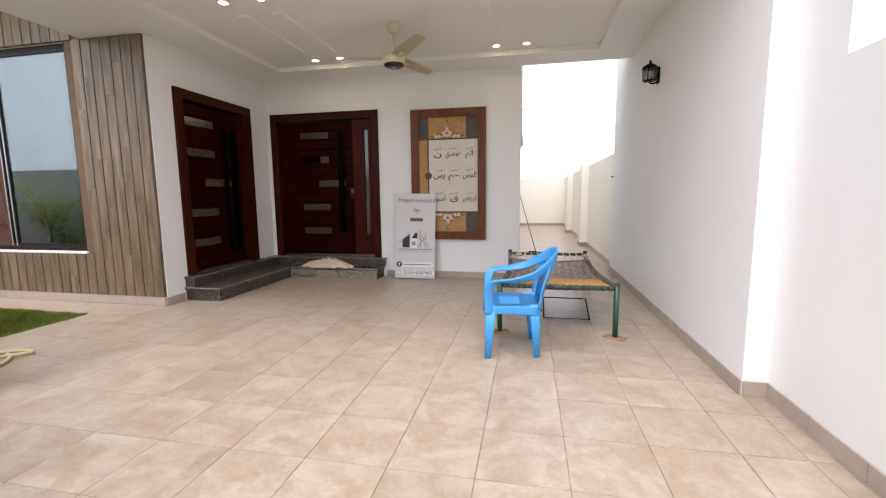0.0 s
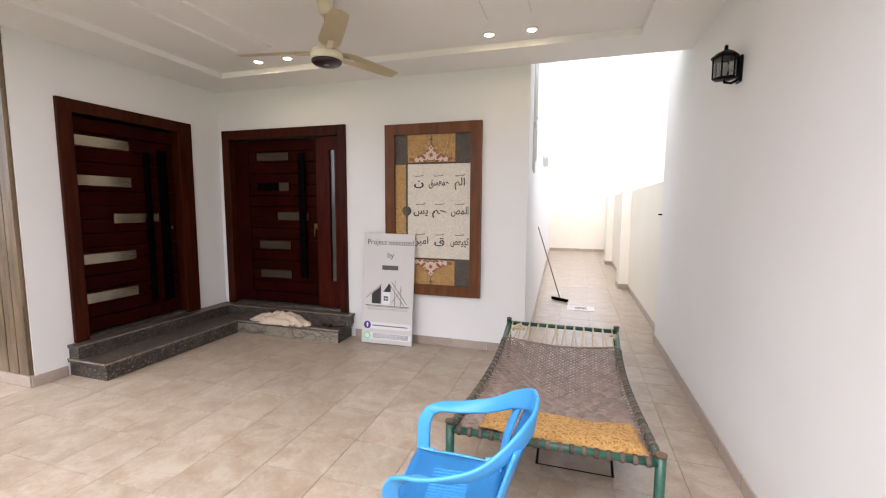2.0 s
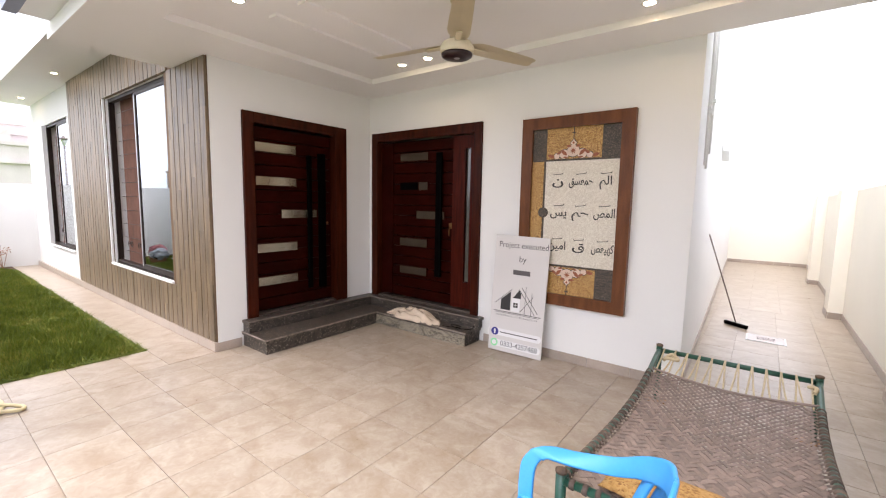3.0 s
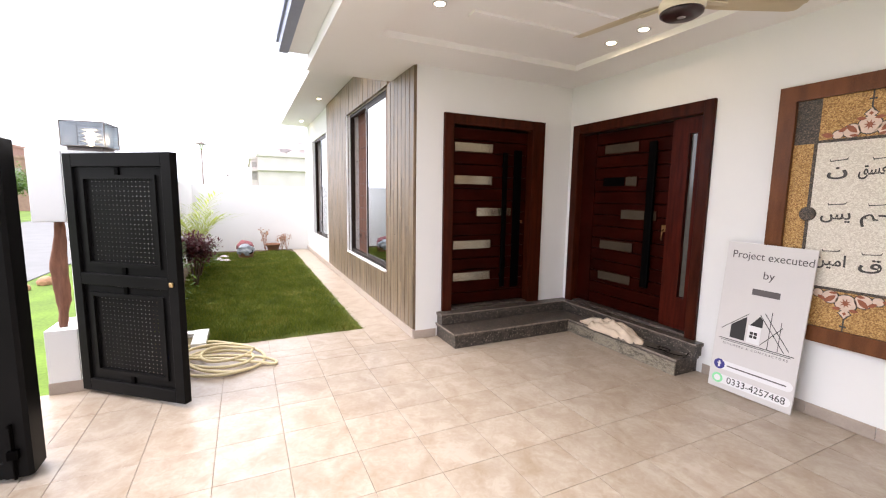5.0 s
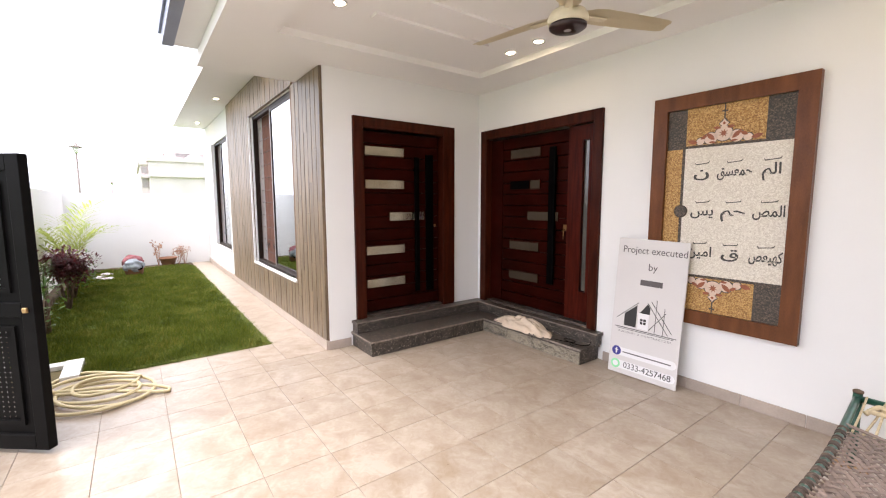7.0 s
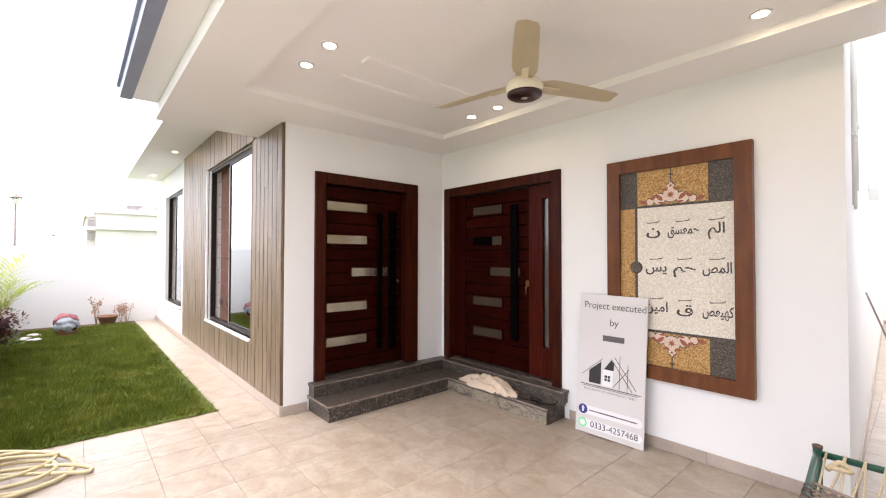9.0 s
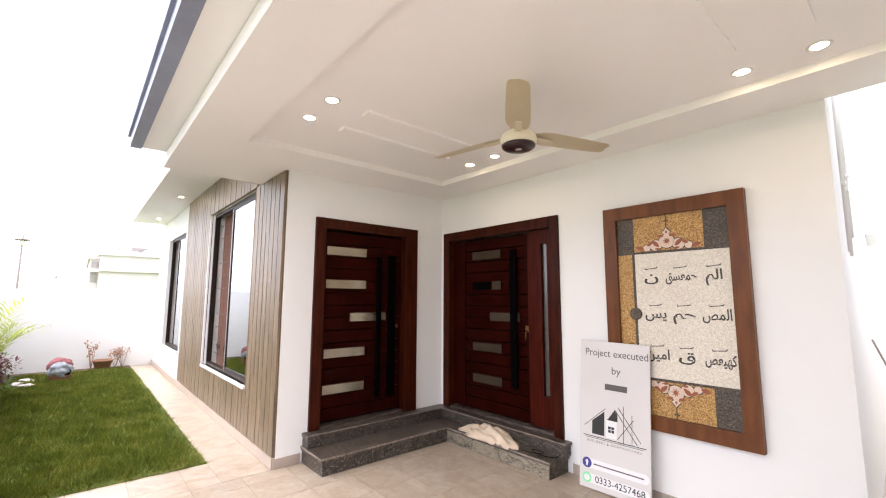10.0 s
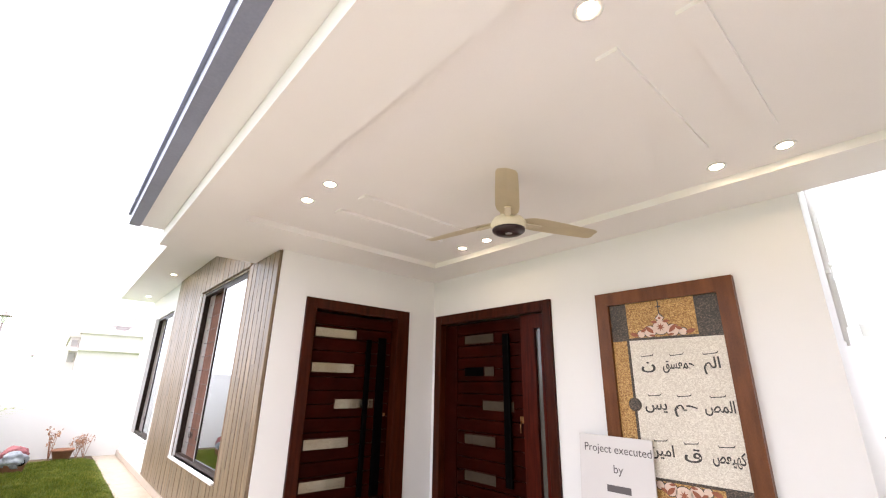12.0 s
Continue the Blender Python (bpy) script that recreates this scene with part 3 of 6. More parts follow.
step_part("upper_tread", [(-3.938, 4.175), (-3.79, 4.175), (-3.79, 5.93), (-1.995, 5.93), (-1.995, 6.048), (-3.938, 6.048)], 0.258, 0.288, M["granite"])
for nosing in ([(-3.454, 4.166), (-3.446, 4.166), (-3.446, 5.72), (-3.454, 5.72)], [(-3.446, 5.72), (-2.026, 5.72), (-2.026, 5.728), (-3.446, 5.728)], [(-3.938, 4.164), (-3.446, 4.164), (-3.446, 4.172), (-3.938, 4.172)]):
    step_part("nosing", nosing, 0.146, 0.1615, M["granite_nosing"], "pale front edge")
for nosing in ([(-3.792, 4.172), (-3.786, 4.172), (-3.786, 5.926), (-3.792, 5.926)], [(-3.786, 5.925), (-1.992, 5.925), (-1.992, 5.931), (-3.786, 5.931)]):
    step_part("nosing", nosing, 0.279, 0.2895, M["granite_nosing"], "pale front edge")

# ---- wood-look cladding on the garden front ----
clad = tagged(thing("cladding", (-9.15, YF, 0), "grey-brown wood-look upright cladding boards", "cladding"), kind="structure")
part("backing", boxes((0.0, 1.95, -0.012, -0.002, 0.1, ZCAN - 0.002), (4.15, 4.4, -0.012, -0.002, 0.1, ZCAN - 0.002), (4.4, 5.2, -0.012, -0.002, 0.1, ZC - 0.004), (1.95, 4.15, -0.012, -0.002, 0.1, W1[2] - 0.03), (1.95, 4.15, -0.012, -0.002, W1[3], ZCAN - 0.002)), M["cladding_gap"], clad)


def board_mesh(w, h):
    return mesh_of("cladding_board", box(B(), 0.006, w - 0.006, -0.034, -0.012, 0, h, 0.0022), M["cladding"])


pitch = 5.2 / 39
cache = {}
for k in range(39):
    u0, u1 = k * pitch, (k + 1) * pitch
    top = ZC - 0.006 if u1 > 4.38 else ZCAN - 0.004
    spans = [(0.105, W1[2] - 0.03), (W1[3] + 0.004, top)] if u1 > 1.96 and u0 < 4.14 else [(0.105, top)]
    for z0, z1 in spans:
        cuts = [z0] + [z for z in (0.25 + 0.9 * ((k * 0.382) % 1) + 0.9 * q for q in range(4)) if z0 + 0.12 < z < z1 - 0.12] + [z1]
        for a, b in zip(cuts, cuts[1:]):
            key = round(b - a, 3)
            if key not in cache:
                cache[key] = board_mesh(pitch, b - a - 0.0006)
            o = new("cladding_board", cache[key])
            o.parent, o.location = clad, (u0, 0.0015 * math.sin(k * 2.7 + a * 5), a)


# ---- windows ----
def scroll(cx, cz, r, turn, flip):
    return [(cx + flip * r * (1 - t / 1.35) * math.cos(turn + 4.4 * math.pi * t / 1.6), 0, cz + r * (1 - t / 1.35) * math.sin(turn + 4.4 * math.pi * t / 1.6)) for t in (k / 18 for k in range(19))]


def add_window(name, W, label):
    w, h = W[1] - W[0], W[3] - W[2]
    o = tagged(thing(name, (W[0], YF, W[2]), label, "window"), kind="structure")
    part("sill", box(B(), -0.04, w + 0.02, -0.045, 0.04, -0.028, 0.0, 0.004), M["wall"], o, "thin white sill")
    part("reveal", box(B(), -0.03, -0.001, -0.04, 0.0, 0.0, h, 0.003), M["wall"], o, "white plaster edge")
    part("frame_left", box(B(), 0, 0.04, 0.03, 0.10, 0, h, 0.003), M["window_frame"], o)
    part("frame_right", box(B(), w - 0.04, w, 0.03, 0.10, 0, h, 0.003), M["window_frame"], o)
    part("frame_head", box(B(), 0.04, w - 0.04, 0.03, 0.10, h - 0.045, h, 0.003), M["window_frame"], o)
    part("frame_foot", box(B(), 0.04, w - 0.04, 0.03, 0.10, 0, 0.045, 0.003), M["window_frame"], o)
    # both sashes stand at the right; the other half is open
    for a, b, y in ((w * 0.5 - 0.16, w - 0.14, 0.068), (w * 0.5 - 0.04, w - 0.04, 0.035)):
        sash = part("sash", boxes((a, a + 0.028, y, y + 0.026, 0.045, h - 0.045), (b - 0.028, b, y, y + 0.026, 0.045, h - 0.045), (a + 0.028, b - 0.028, y, y + 0.026, 0.045, 0.08), (a + 0.028, b - 0.028, y, y + 0.026, h - 0.08, h - 0.045)), M["window_frame"], o, "brown sliding sash")
        g = part("glass_pane", box(B(), a + 0.028, b - 0.028, y + 0.010, y + 0.016, 0.08, h - 0.08), M["glass"], sash, "reflecting window glass")
        g.visible_shadow = False
        part("edge_strip", box(B(), a - 0.004, a + 0.010, y - 0.005, y - 0.0005, 0.05, h - 0.05), M["alu"], sash)
    for k in range(11):
        part("grille_bar", tube(B(), [(0.03, 0.130, 0.18 + k * (h - 0.36) / 10), (w - 0.03, 0.130, 0.18 + k * (h - 0.36) / 10)], 0.0032, 6), M["window_frame"], o)
    for k in range(5):
        bm = tube(B(), [(x, 0.130, z) for x, _, z in scroll(0.25 + k * (w - 0.5) / 4 - 0.06, 0.28, 0.055, 0, 1)], 0.004, 5)
        tube(bm, [(x, 0.130, z) for x, _, z in scroll(0.25 + k * (w - 0.5) / 4 + 0.06, 0.28, 0.055, 0, -1)], 0.004, 5)
        part("grille_scroll", bm, M["window_frame"], o)
    pts = [(0.02 + 1.35 * t / 80, 0.175 + 0.02 * math.sin(t * 1.25)) for t in range(81)]
    part("curtain", slab(B(), pts + [(x, y + 0.006) for x, y in reversed(pts)], 0.0, h), M["curtain"], o, "brown pleated curtain drawn to one side")
    # Added pale sheet that catches daylight, so the grille stands out against it.
    pts = [(0.02 + (w - 0.04) * t / 90, 0.32 + 0.02 * math.sin(t * 1.1)) for t in range(91)]
    part("added_backdrop", slab(B(), pts + [(x, y + 0.004) for x, y in reversed(pts)], 0.0, h), M["window_backdrop"], o, "pale beige sheet added behind the grille to brighten the window")
    return o


add_window("window_1", W1, "tall brown-framed sliding window with iron grille, half open")
add_window("window_2", W2, "tall brown-framed sliding window at the garden end")


# ---- skirting tiles ----
def skirt(name, x0, y0, x1, y1, h=0.095, t=0.012):
    """A row of skirting tiles from one point to another, standing to the right of that line."""
    d = Vector((x1 - x0, y1 - y0, 0))
    L = d.length
    o = tagged(thing(name, (x0, y0, 0), "taupe tile skirting along the wall foot", "skirting", rz=math.degrees(math.atan2(d.y, d.x))), kind="structure")
    n = max(1, round(L / 0.4))
    me = mesh_of("skirting_tile", box(B(), 0.0015, L / n - 0.0015, -t, -0.0005, 0.001, h, 0.002), M["skirting"])
    for k in range(n):
        q = new("skirting_tile", me)
        q.parent, q.location = o, (k * L / n, 0, 0)


skirt("baseboard_back", -1.99, YB, 0.033, YB)
skirt("baseboard_side", XW, YF - 0.03, XW, 4.165)
skirt("baseboard_carport", XR, 6.97, XR, 2.633)
skirt("baseboard_pier", XR, 2.633, 1.6, 2.633)
skirt("baseboard_gate_side", 1.6, 2.62, 1.6, 0.3)
skirt("baseboard_passage", 1.54, 17.2, 1.54, 6.99)
skirt("baseboard_pilaster", 1.37, 10.75, 1.37, 10.3)
skirt("baseboard_pilaster_end", 1.37, 10.3, 1.54, 10.3)
skirt("baseboard_pilaster_far", 1.37, 14.35, 1.37, 13.9)
skirt("baseboard_pilaster_far_end", 1.37, 13.9, 1.54, 13.9)
skirt("baseboard_passage_end", -0.3, 17.2, 1.54, 17.2)
skirt("baseboard_house", 0.033, 6.28, -0.3, 17.2)
skirt("baseboard_facade", -12.7, YF - 0.004, XW - 0.0, YF - 0.004, 0.1, 0.036)

# ---- ceiling lights and fan ----
first = None
for x, y, z in [(-2.69, 3.60, ZT), (-2.30, 3.60, ZT), (-2.69, 5.365, ZT), (-2.33, 5.36, ZT), (-0.26, 5.355, ZT), (0.105, 5.355, ZT), (-0.195, 3.62, ZT), (0.15, 3.62, ZT), (-8.6, 3.65, ZCAN), (-11.5, 3.66, ZCAN), (-5.9, 3.65, ZCAN)]:
    if first is None:
        first = thing("downlight", (x, y, z), "small lit round recessed ceiling downlight", "downlight", "ceiling downlights")
        bm = B()
        lathe(bm, [(0.058, 0.0), (0.06, -0.004), (0.053, -0.007), (0.041, -0.006), (0.039, -0.001)], 28)
        part("rim", bm, M["white_plastic"], first, "white rim")
        part("lamp", lathe(B(), [(0.038, -0.002), (0.037, -0.005), (0.018, -0.006)], 24), M["lamp_on"], first, "glowing warm white lens")
    else:
        copy_thing(first, pose(x, y, z))

fan = thing("ceiling_fan", (-1.285, 4.425, ZT), "cream three-blade ceiling fan with dark maroon hub cap", "ceiling fan")
part("canopy", lathe(B(), [(0.035, -0.10), (0.055, -0.07), (0.062, -0.02), (0.062, 0.0)], 24), M["fan_cream"], fan)
part("down_rod", tube(B(), [(0, 0, -0.09), (0, 0, -0.30)], 0.014, 12), M["fan_cream"], fan)
part("rod_cover", lathe(B(), [(0.05, -0.33), (0.055, -0.30), (0.035, -0.24), (0.02, -0.22)], 24), M["fan_cream"], fan)
part("motor", lathe(B(), [(0.06, -0.43), (0.105, -0.422), (0.117, -0.405), (0.117, -0.372), (0.10, -0.345), (0.05, -0.33)], 32), M["fan_cream"], fan)
part("hub_cap", lathe(B(), [(0.02, -0.449), (0.092, -0.445), (0.108, -0.434), (0.11, -0.42)], 32), M["fan_dark"], fan, "dark maroon cap")
part("cap_badge", lathe(B(), [(0.012, -0.450), (0.022, -0.449), (0.024, -0.446)], 20), M["alu"], fan, "small silver disc")
for k in range(3):
    a = radians(69 + 120 * k)
    bm = B()
    prof = [(0.10, -0.045, 0.045), (0.16, -0.072, 0.066), (0.22, -0.078, 0.072), (0.4, -0.072, 0.068), (0.58, -0.063, 0.062), (0.67, -0.058, 0.058), (0.70, -0.048, 0.048), (0.71, -0.03, 0.03)]
    lo = []
    for r, u, v in prof:
        lo.append([bm.verts.new((r, u, -0.352 - 0.2 * u)), bm.verts.new((r, (u + v) / 2, -0.347)), bm.verts.new((r, v, -0.352 - 0.2 * v))])
    for A, C in zip(lo, lo[1:]):
        for j in range(2):
            bm.faces.new((A[j], C[j], C[j + 1], A[j + 1]))
    bmesh.ops.solidify(bm, geom=bm.faces[:], thickness=0.006)
    bm.transform(Matrix.Rotation(a, 4, "Z"))
    bl = part("blade", bm, M["fan_cream"], fan)
    bm = boxes((0.10, 0.25, -0.02, 0.02, -0.368, -0.360))
    bm.transform(Matrix.Rotation(a, 4, "Z"))
    part("blade_arm", bm, M["fan_cream"], bl)


# ---- lettering ----
def lettering(name, body, size, material, parent, at, align="CENTER", squeeze=1.0, depth=0.0006, lean=(90, 0, 0), bold=0.0):
    cu = bpy.data.curves.new(name, "FONT")
    cu.body, cu.size, cu.align_x, cu.align_y, cu.extrude, cu.offset = body, size, align, "CENTER", depth, bold
    tmp = bpy.data.objects.new(name, cu)
    scene.collection.objects.link(tmp)
    dg = bpy.context.evaluated_depsgraph_get()
    me = bpy.data.meshes.new_from_object(tmp.evaluated_get(dg))
    bpy.data.objects.remove(tmp)
    me.materials.clear()
    me.materials.append(material)
    ob = new(name, me)
    ob.parent = parent
    ob.matrix_local = pose(*at, *lean) @ Matrix.Diagonal((squeeze, 1, 1, 1))
    return ob


# ---- mosaic wall panel ----
MX, MZ = -1.556, 0.588
mural = thing("mosaic_panel", (MX, YB, MZ), "brown-framed stone-chip mosaic with black calligraphy on the wall", "wall art")
mw, mh, fw = 1.105, 1.89, 0.115
bm = slab(B(), [(0, 0), (fw, fw), (fw, mh - fw), (0, mh)], -0.06, -0.003, "y")
part("frame_left", bm, M["mural_wood"], mural)
part("frame_right", slab(B(), [(mw, 0), (mw, mh), (mw - fw, mh - fw), (mw - fw, fw)], -0.06, -0.003, "y"), M["mural_wood"], mural)
part("frame_foot", slab(B(), [(0, 0), (mw, 0), (mw - fw, fw), (fw, fw)], -0.06, -0.003, "y"), M["mural_wood"], mural)
part("frame_head", slab(B(), [(0, mh), (fw, mh - fw), (mw - fw, mh - fw), (mw, mh)], -0.06, -0.003, "y"), M["mural_wood"], mural)


def panel(name, x0, x1, z0, z1, mat, front=-0.03, label=""):
    return part(name, box(B(), x0 + 0.0005, x1 - 0.0005, front, -0.005, z0 + 0.0005, z1 - 0.0005), mat, mural, label)


zt0, zt1, zb0, zb1 = 1.455, mh - fw, fw, 0.415
c0, c1 = 0.265, mw - fw
g1 = 0.815
panel("dark_corner", fw, c0, zt0, zt1, M["mosaic_dark"], label="dark grey chips")
panel("gold_field", c0, g1, zt0 + 0.02, zt1, M["mosaic_gold"], label="ochre chips")
panel("dark_corner", g1, c1, zt0, zt1, M["mosaic_dark"], label="dark grey chips")
panel("dark_corner", fw, c0, zb0, zb1, M["mosaic_dark"], label="dark grey chips")
panel("gold_field", c0, g1, zb0, zb1 - 0.02, M["mosaic_gold"], label="ochre chips")
panel("dark_corner", g1, c1, zb0, zb1, M["mosaic_dark"], label="dark grey chips")
panel("gold_side", fw, c0 - 0.022, zb1, zt0, M["mosaic_gold"], label="ochre chips")
panel("dark_band", c0 - 0.022, c0, zb1, zt0, M["mosaic_dark"], -0.031)
panel("dark_band", c0, g1, zt0, zt0 + 0.02, M["mosaic_dark"], -0.031)
panel("dark_band", c0, g1, zb1 - 0.02, zb1, M["mosaic_dark"], -0.031)
panel("cream_field", c0, c1, zb1, zt0, M["mosaic_cream"], label="cream chips")
bm = lathe(B(), [(0.052, 0.0), (0.052, 0.008), (0.045, 0.012)], 28)
bm.transform(Matrix.Translation((c0 - 0.011, -0.029, 0.94)) @ Matrix.Rotation(radians(90), 4, "X"))
part("medallion", bm, M["mosaic_dark"], mural, "dark round stone")


def petal(cx, cz, a, L, W):
    """A leaf-shaped inlay."""
    out = []
    for k in range(12):
        t = k / 11
        out.append((t * L, W * math.sin(math.pi * t) ** 0.8))
    for k in range(10, 0, -1):
        t = k / 11
        out.append((t * L, -W * math.sin(math.pi * t) ** 0.8))
    c, s = math.cos(a), math.sin(a)
    return [(cx + u * c - v * s, cz + u * s + v * c) for u, v in out]


def motif(cx, cz, up):
    """A floral crest that rises from a dark band: pale lobes with dark rims, a star and side sprays."""
    lobes = ((0, 0.075, 0.058), (-0.09, 0.045, 0.045), (0.09, 0.045, 0.045), (-0.165, 0.028, 0.028), (0.165, 0.028, 0.028))
    for x, z, r in lobes:
        for grow, y0, mat, nm in ((0.006, -0.0318, M["ink"], "crest_rim"), (0, -0.0332, M["inlay_pink"], "crest_lobe")):
            part(nm, slab(B(), [(cx + x + (r + grow) * math.cos(t) * 1.05, cz + up * max(0.002, z + (r + grow) * math.sin(t))) for t in (2 * math.pi * k / 18 for k in range(18))], y0, -0.0295, "y"), mat, mural)
    for grow, y0, mat, nm in ((0.006, -0.0318, M["ink"], "crest_rim"), (0, -0.0334, M["inlay_pink"], "crest_tip")):
        part(nm, slab(B(), [(cx + sx * (w + grow), cz + up * (z + (grow if z > 0.15 else 0))) for sx, w, z in ((1, 0.012, 0.128), (1, 0.034, 0.150), (1, 0.014, 0.166), (1, 0.0, 0.186), (-1, 0.014, 0.166), (-1, 0.034, 0.150), (-1, 0.012, 0.128))], y0, -0.0295, "y"), mat, mural)
    part("crest_tip_stone", slab(B(), [(cx, cz + up * 0.138), (cx + 0.012, cz + up * 0.150), (cx, cz + up * 0.164), (cx - 0.012, cz + up * 0.150)], -0.0348, -0.0296, "y"), M["inlay_red"], mural)
    part("crest_star", slab(B(), [(cx + (0.034 if k % 2 else 0.014) * math.cos(math.pi * k / 8 + 0.2), cz + up * 0.075 + (0.034 if k % 2 else 0.014) * math.sin(math.pi * k / 8 + 0.2)) for k in range(16)], -0.0348, -0.0296, "y"), M["inlay_red"], mural, "rust stone star")
    for sx in (-1, 1):
        for x, z, a, L, W in ((0.185, 0.020, 0.25, 0.075, 0.017), (0.06, 0.030, 0.75, 0.085, 0.017), (0.115, 0.072, -0.5, 0.055, 0.013), (0.02, 0.118, 0.1, 0.055, 0.012), (0.05, 0.012, 0.05, 0.05, 0.009)):
            ang = a if sx > 0 else math.pi - a
            part("crest_petal", slab(B(), petal(cx + sx * x, cz + up * z, up * ang, L, W), -0.0344, -0.031, "y"), M["inlay_red"], mural)
    line = box(B(), cx - 0.004, cx + 0.004, -0.033, -0.0295, min(cz + up * 0.188, cz + up * 0.315), max(cz + up * 0.188, cz + up * 0.315))
    box(line, cx - 0.02, cx + 0.02, -0.033, -0.0295, cz + up * 0.245 - 0.005, cz + up * 0.245 + 0.005)
    part("crest_stem", line, M["ink"], mural)


motif((c0 + g1) / 2, zt0 + 0.02, 1)
motif((c0 + g1) / 2, zb1 - 0.02, -1)
WORDS = [(1.245, [(0.87, "\ufee2\ufedf\ufe8d", 1), (0.63, "\ufed6\ufeb4\ufecc\ufee4\ufea3", 0.62), (0.40, "\ufee5", 1.6)]),
         (0.935, [(0.87, "\ufeba\ufee4\ufedf\ufe8d", 0.74), (0.64, "\ufee2\ufea3", 1.3), (0.42, "\ufeb2\ufef3", 1.0)]),
         (0.60, [(0.87, "\ufeba\ufecc\ufef4\ufeec\ufedb", 0.58), (0.64, "\ufed5", 1.45), (0.42, "\ufee6\ufef4\ufee3\ufe8d", 0.9)])]
for z, row in WORDS:
    for x, word, wide in row:
        w = lettering("calligraphy", word, 0.113, M["ink"], mural, (x, -0.0315, z + 0.008), squeeze=wide, depth=0.0015, bold=0.0016)
        bm = tube(B(), [(x - 0.052, -0.032, z + 0.088), (x - 0.046, -0.032, z + 0.074), (x - 0.02, -0.032, z + 0.077), (x + 0.02, -0.032, z + 0.080), (x + 0.046, -0.032, z + 0.084), (x + 0.053, -0.032, z + 0.096)], 0.0036, 6, taper=[0.5, 1.2, 0.8, 0.8, 1.1, 0.5])
        part("calligraphy_mark", bm, M["ink"], mural)

# ---- sign board leaning on the wall ----
sign = thing("sign_board", (-1.512, 5.868, 0.002), "pale grey builder's sign board leaning on the wall", "sign")
sign.matrix_world = pose(-1.503, 5.868, 0.009, -3.9, 0.9, 3.6)
sw, sh = 0.305, 1.265
part("board", box(B(), -sw, sw, 0.0, 0.018, 0, sh, 0.002), M["board"], sign)
lettering("lettering", "Project executed", 0.088, M["print_grey"], sign, (0.018, -0.0012, 1.163), squeeze=0.92)
lettering("lettering", "by", 0.088, M["print_grey"], sign, (0.022, -0.0012, 1.018))
part("name_bar", boxes((-0.075, 0.118, -0.002, 0.0, 0.852, 0.902)), M["print_grey"], sign, "dark grey name bar")
# house drawing
bm = slab(B(), [(-0.19, 0.46), (-0.19, 0.57), (-0.08, 0.665), (-0.08, 0.46)], -0.002, 0.0, "y")
slab(bm, [(-0.06, 0.59), (0.01, 0.69), (0.035, 0.66), (0.035, 0.60), (-0.06, 0.60)], -0.002, 0.0, "y")
part("house_mark", bm, M["print_black"], sign, "black house drawing")
part("house_mark", slab(B(), [(-0.065, 0.455), (0.03, 0.455), (0.03, 0.60), (-0.065, 0.60)], -0.0025, 0.0, "y"), M["print_white"], sign)
bm = boxes((-0.045, -0.022, -0.0035, -0.0024, 0.50, 0.522), (-0.016, 0.007, -0.0035, -0.0024, 0.50, 0.522), (-0.045, -0.022, -0.0035, -0.0024, 0.528, 0.55), (-0.016, 0.007, -0.0035, -0.0024, 0.528, 0.55))
part("house_window", bm, M["print_black"], sign)
bm = boxes((-0.27, 0.27, -0.002, 0, 0.435, 0.441), (-0.25, 0.25, -0.002, 0, 0.423, 0.427), (0.085, 0.089, -0.002, 0, 0.44, 0.74), (0.155, 0.159, -0.002, 0, 0.44, 0.68))
for x0, z0, x1, z1 in ((0.01, 0.70, 0.20, 0.45), (0.04, 0.72, 0.23, 0.47), (-0.26, 0.52, -0.07, 0.69), (0.035, 0.46, 0.17, 0.64)):
    d = Vector((x1 - x0, z1 - z0)).normalized() * 0.0025
    slab(bm, [(x0 - d.y, z0 + d.x), (x1 - d.y, z1 + d.x), (x1 + d.y, z1 - d.x), (x0 + d.y, z0 - d.x)], -0.002, 0.0, "y")
part("line_drawing", bm, M["print_black"], sign)
lettering("lettering", "B U I L D E R S   &   C O N T R A C T O R S", 0.025, M["print_grey"], sign, (0.0, -0.0012, 0.398), squeeze=1.0)


def pill(z, name, mat):
    out = [(0.255 + 0.038 * math.cos(t), z + 0.038 * math.sin(t)) for t in (-math.pi / 2 + math.pi * k / 10 for k in range(11))]
    out += [(-0.235 + 0.038 * math.cos(t), z + 0.038 * math.sin(t)) for t in (math.pi / 2 + math.pi * k / 10 for k in range(11))]
    part("white_band", slab(B(), out, -0.0015, 0.0, "y"), M["print_white"], sign, "white rounded band")
    part(name, slab(B(), [(-0.235 + 0.043 * math.cos(2 * math.pi * k / 24), z + 0.043 * math.sin(2 * math.pi * k / 24)) for k in range(24)], -0.0025, 0.0, "y"), mat, sign)


pill(0.207, "blue_dot", M["print_blue"])
pill(0.085, "green_dot", M["print_green"])
part("address_bar", boxes((-0.175, 0.25, -0.0028, -0.0014, 0.202, 0.212)), M["print_grey"], sign, "small grey line of print")
lettering("lettering", "0333-4257468", 0.078, M["print_black"], sign, (0.05, -0.0022, 0.085), squeeze=0.93)
part("dot_mark", boxes((-0.242, -0.228, -0.0035, -0.0024, 0.182, 0.232), (-0.25, -0.22, -0.0035, -0.0024, 0.210, 0.218)), M["print_white"], sign)
part("dot_mark", slab(B(), [(-0.235 + 0.026 * math.cos(2 * math.pi * k / 16), 0.085 + 0.026 * math.sin(2 * math.pi * k / 16)) for k in range(16)], -0.0034, -0.0024, "y"), M["print_white"], sign)


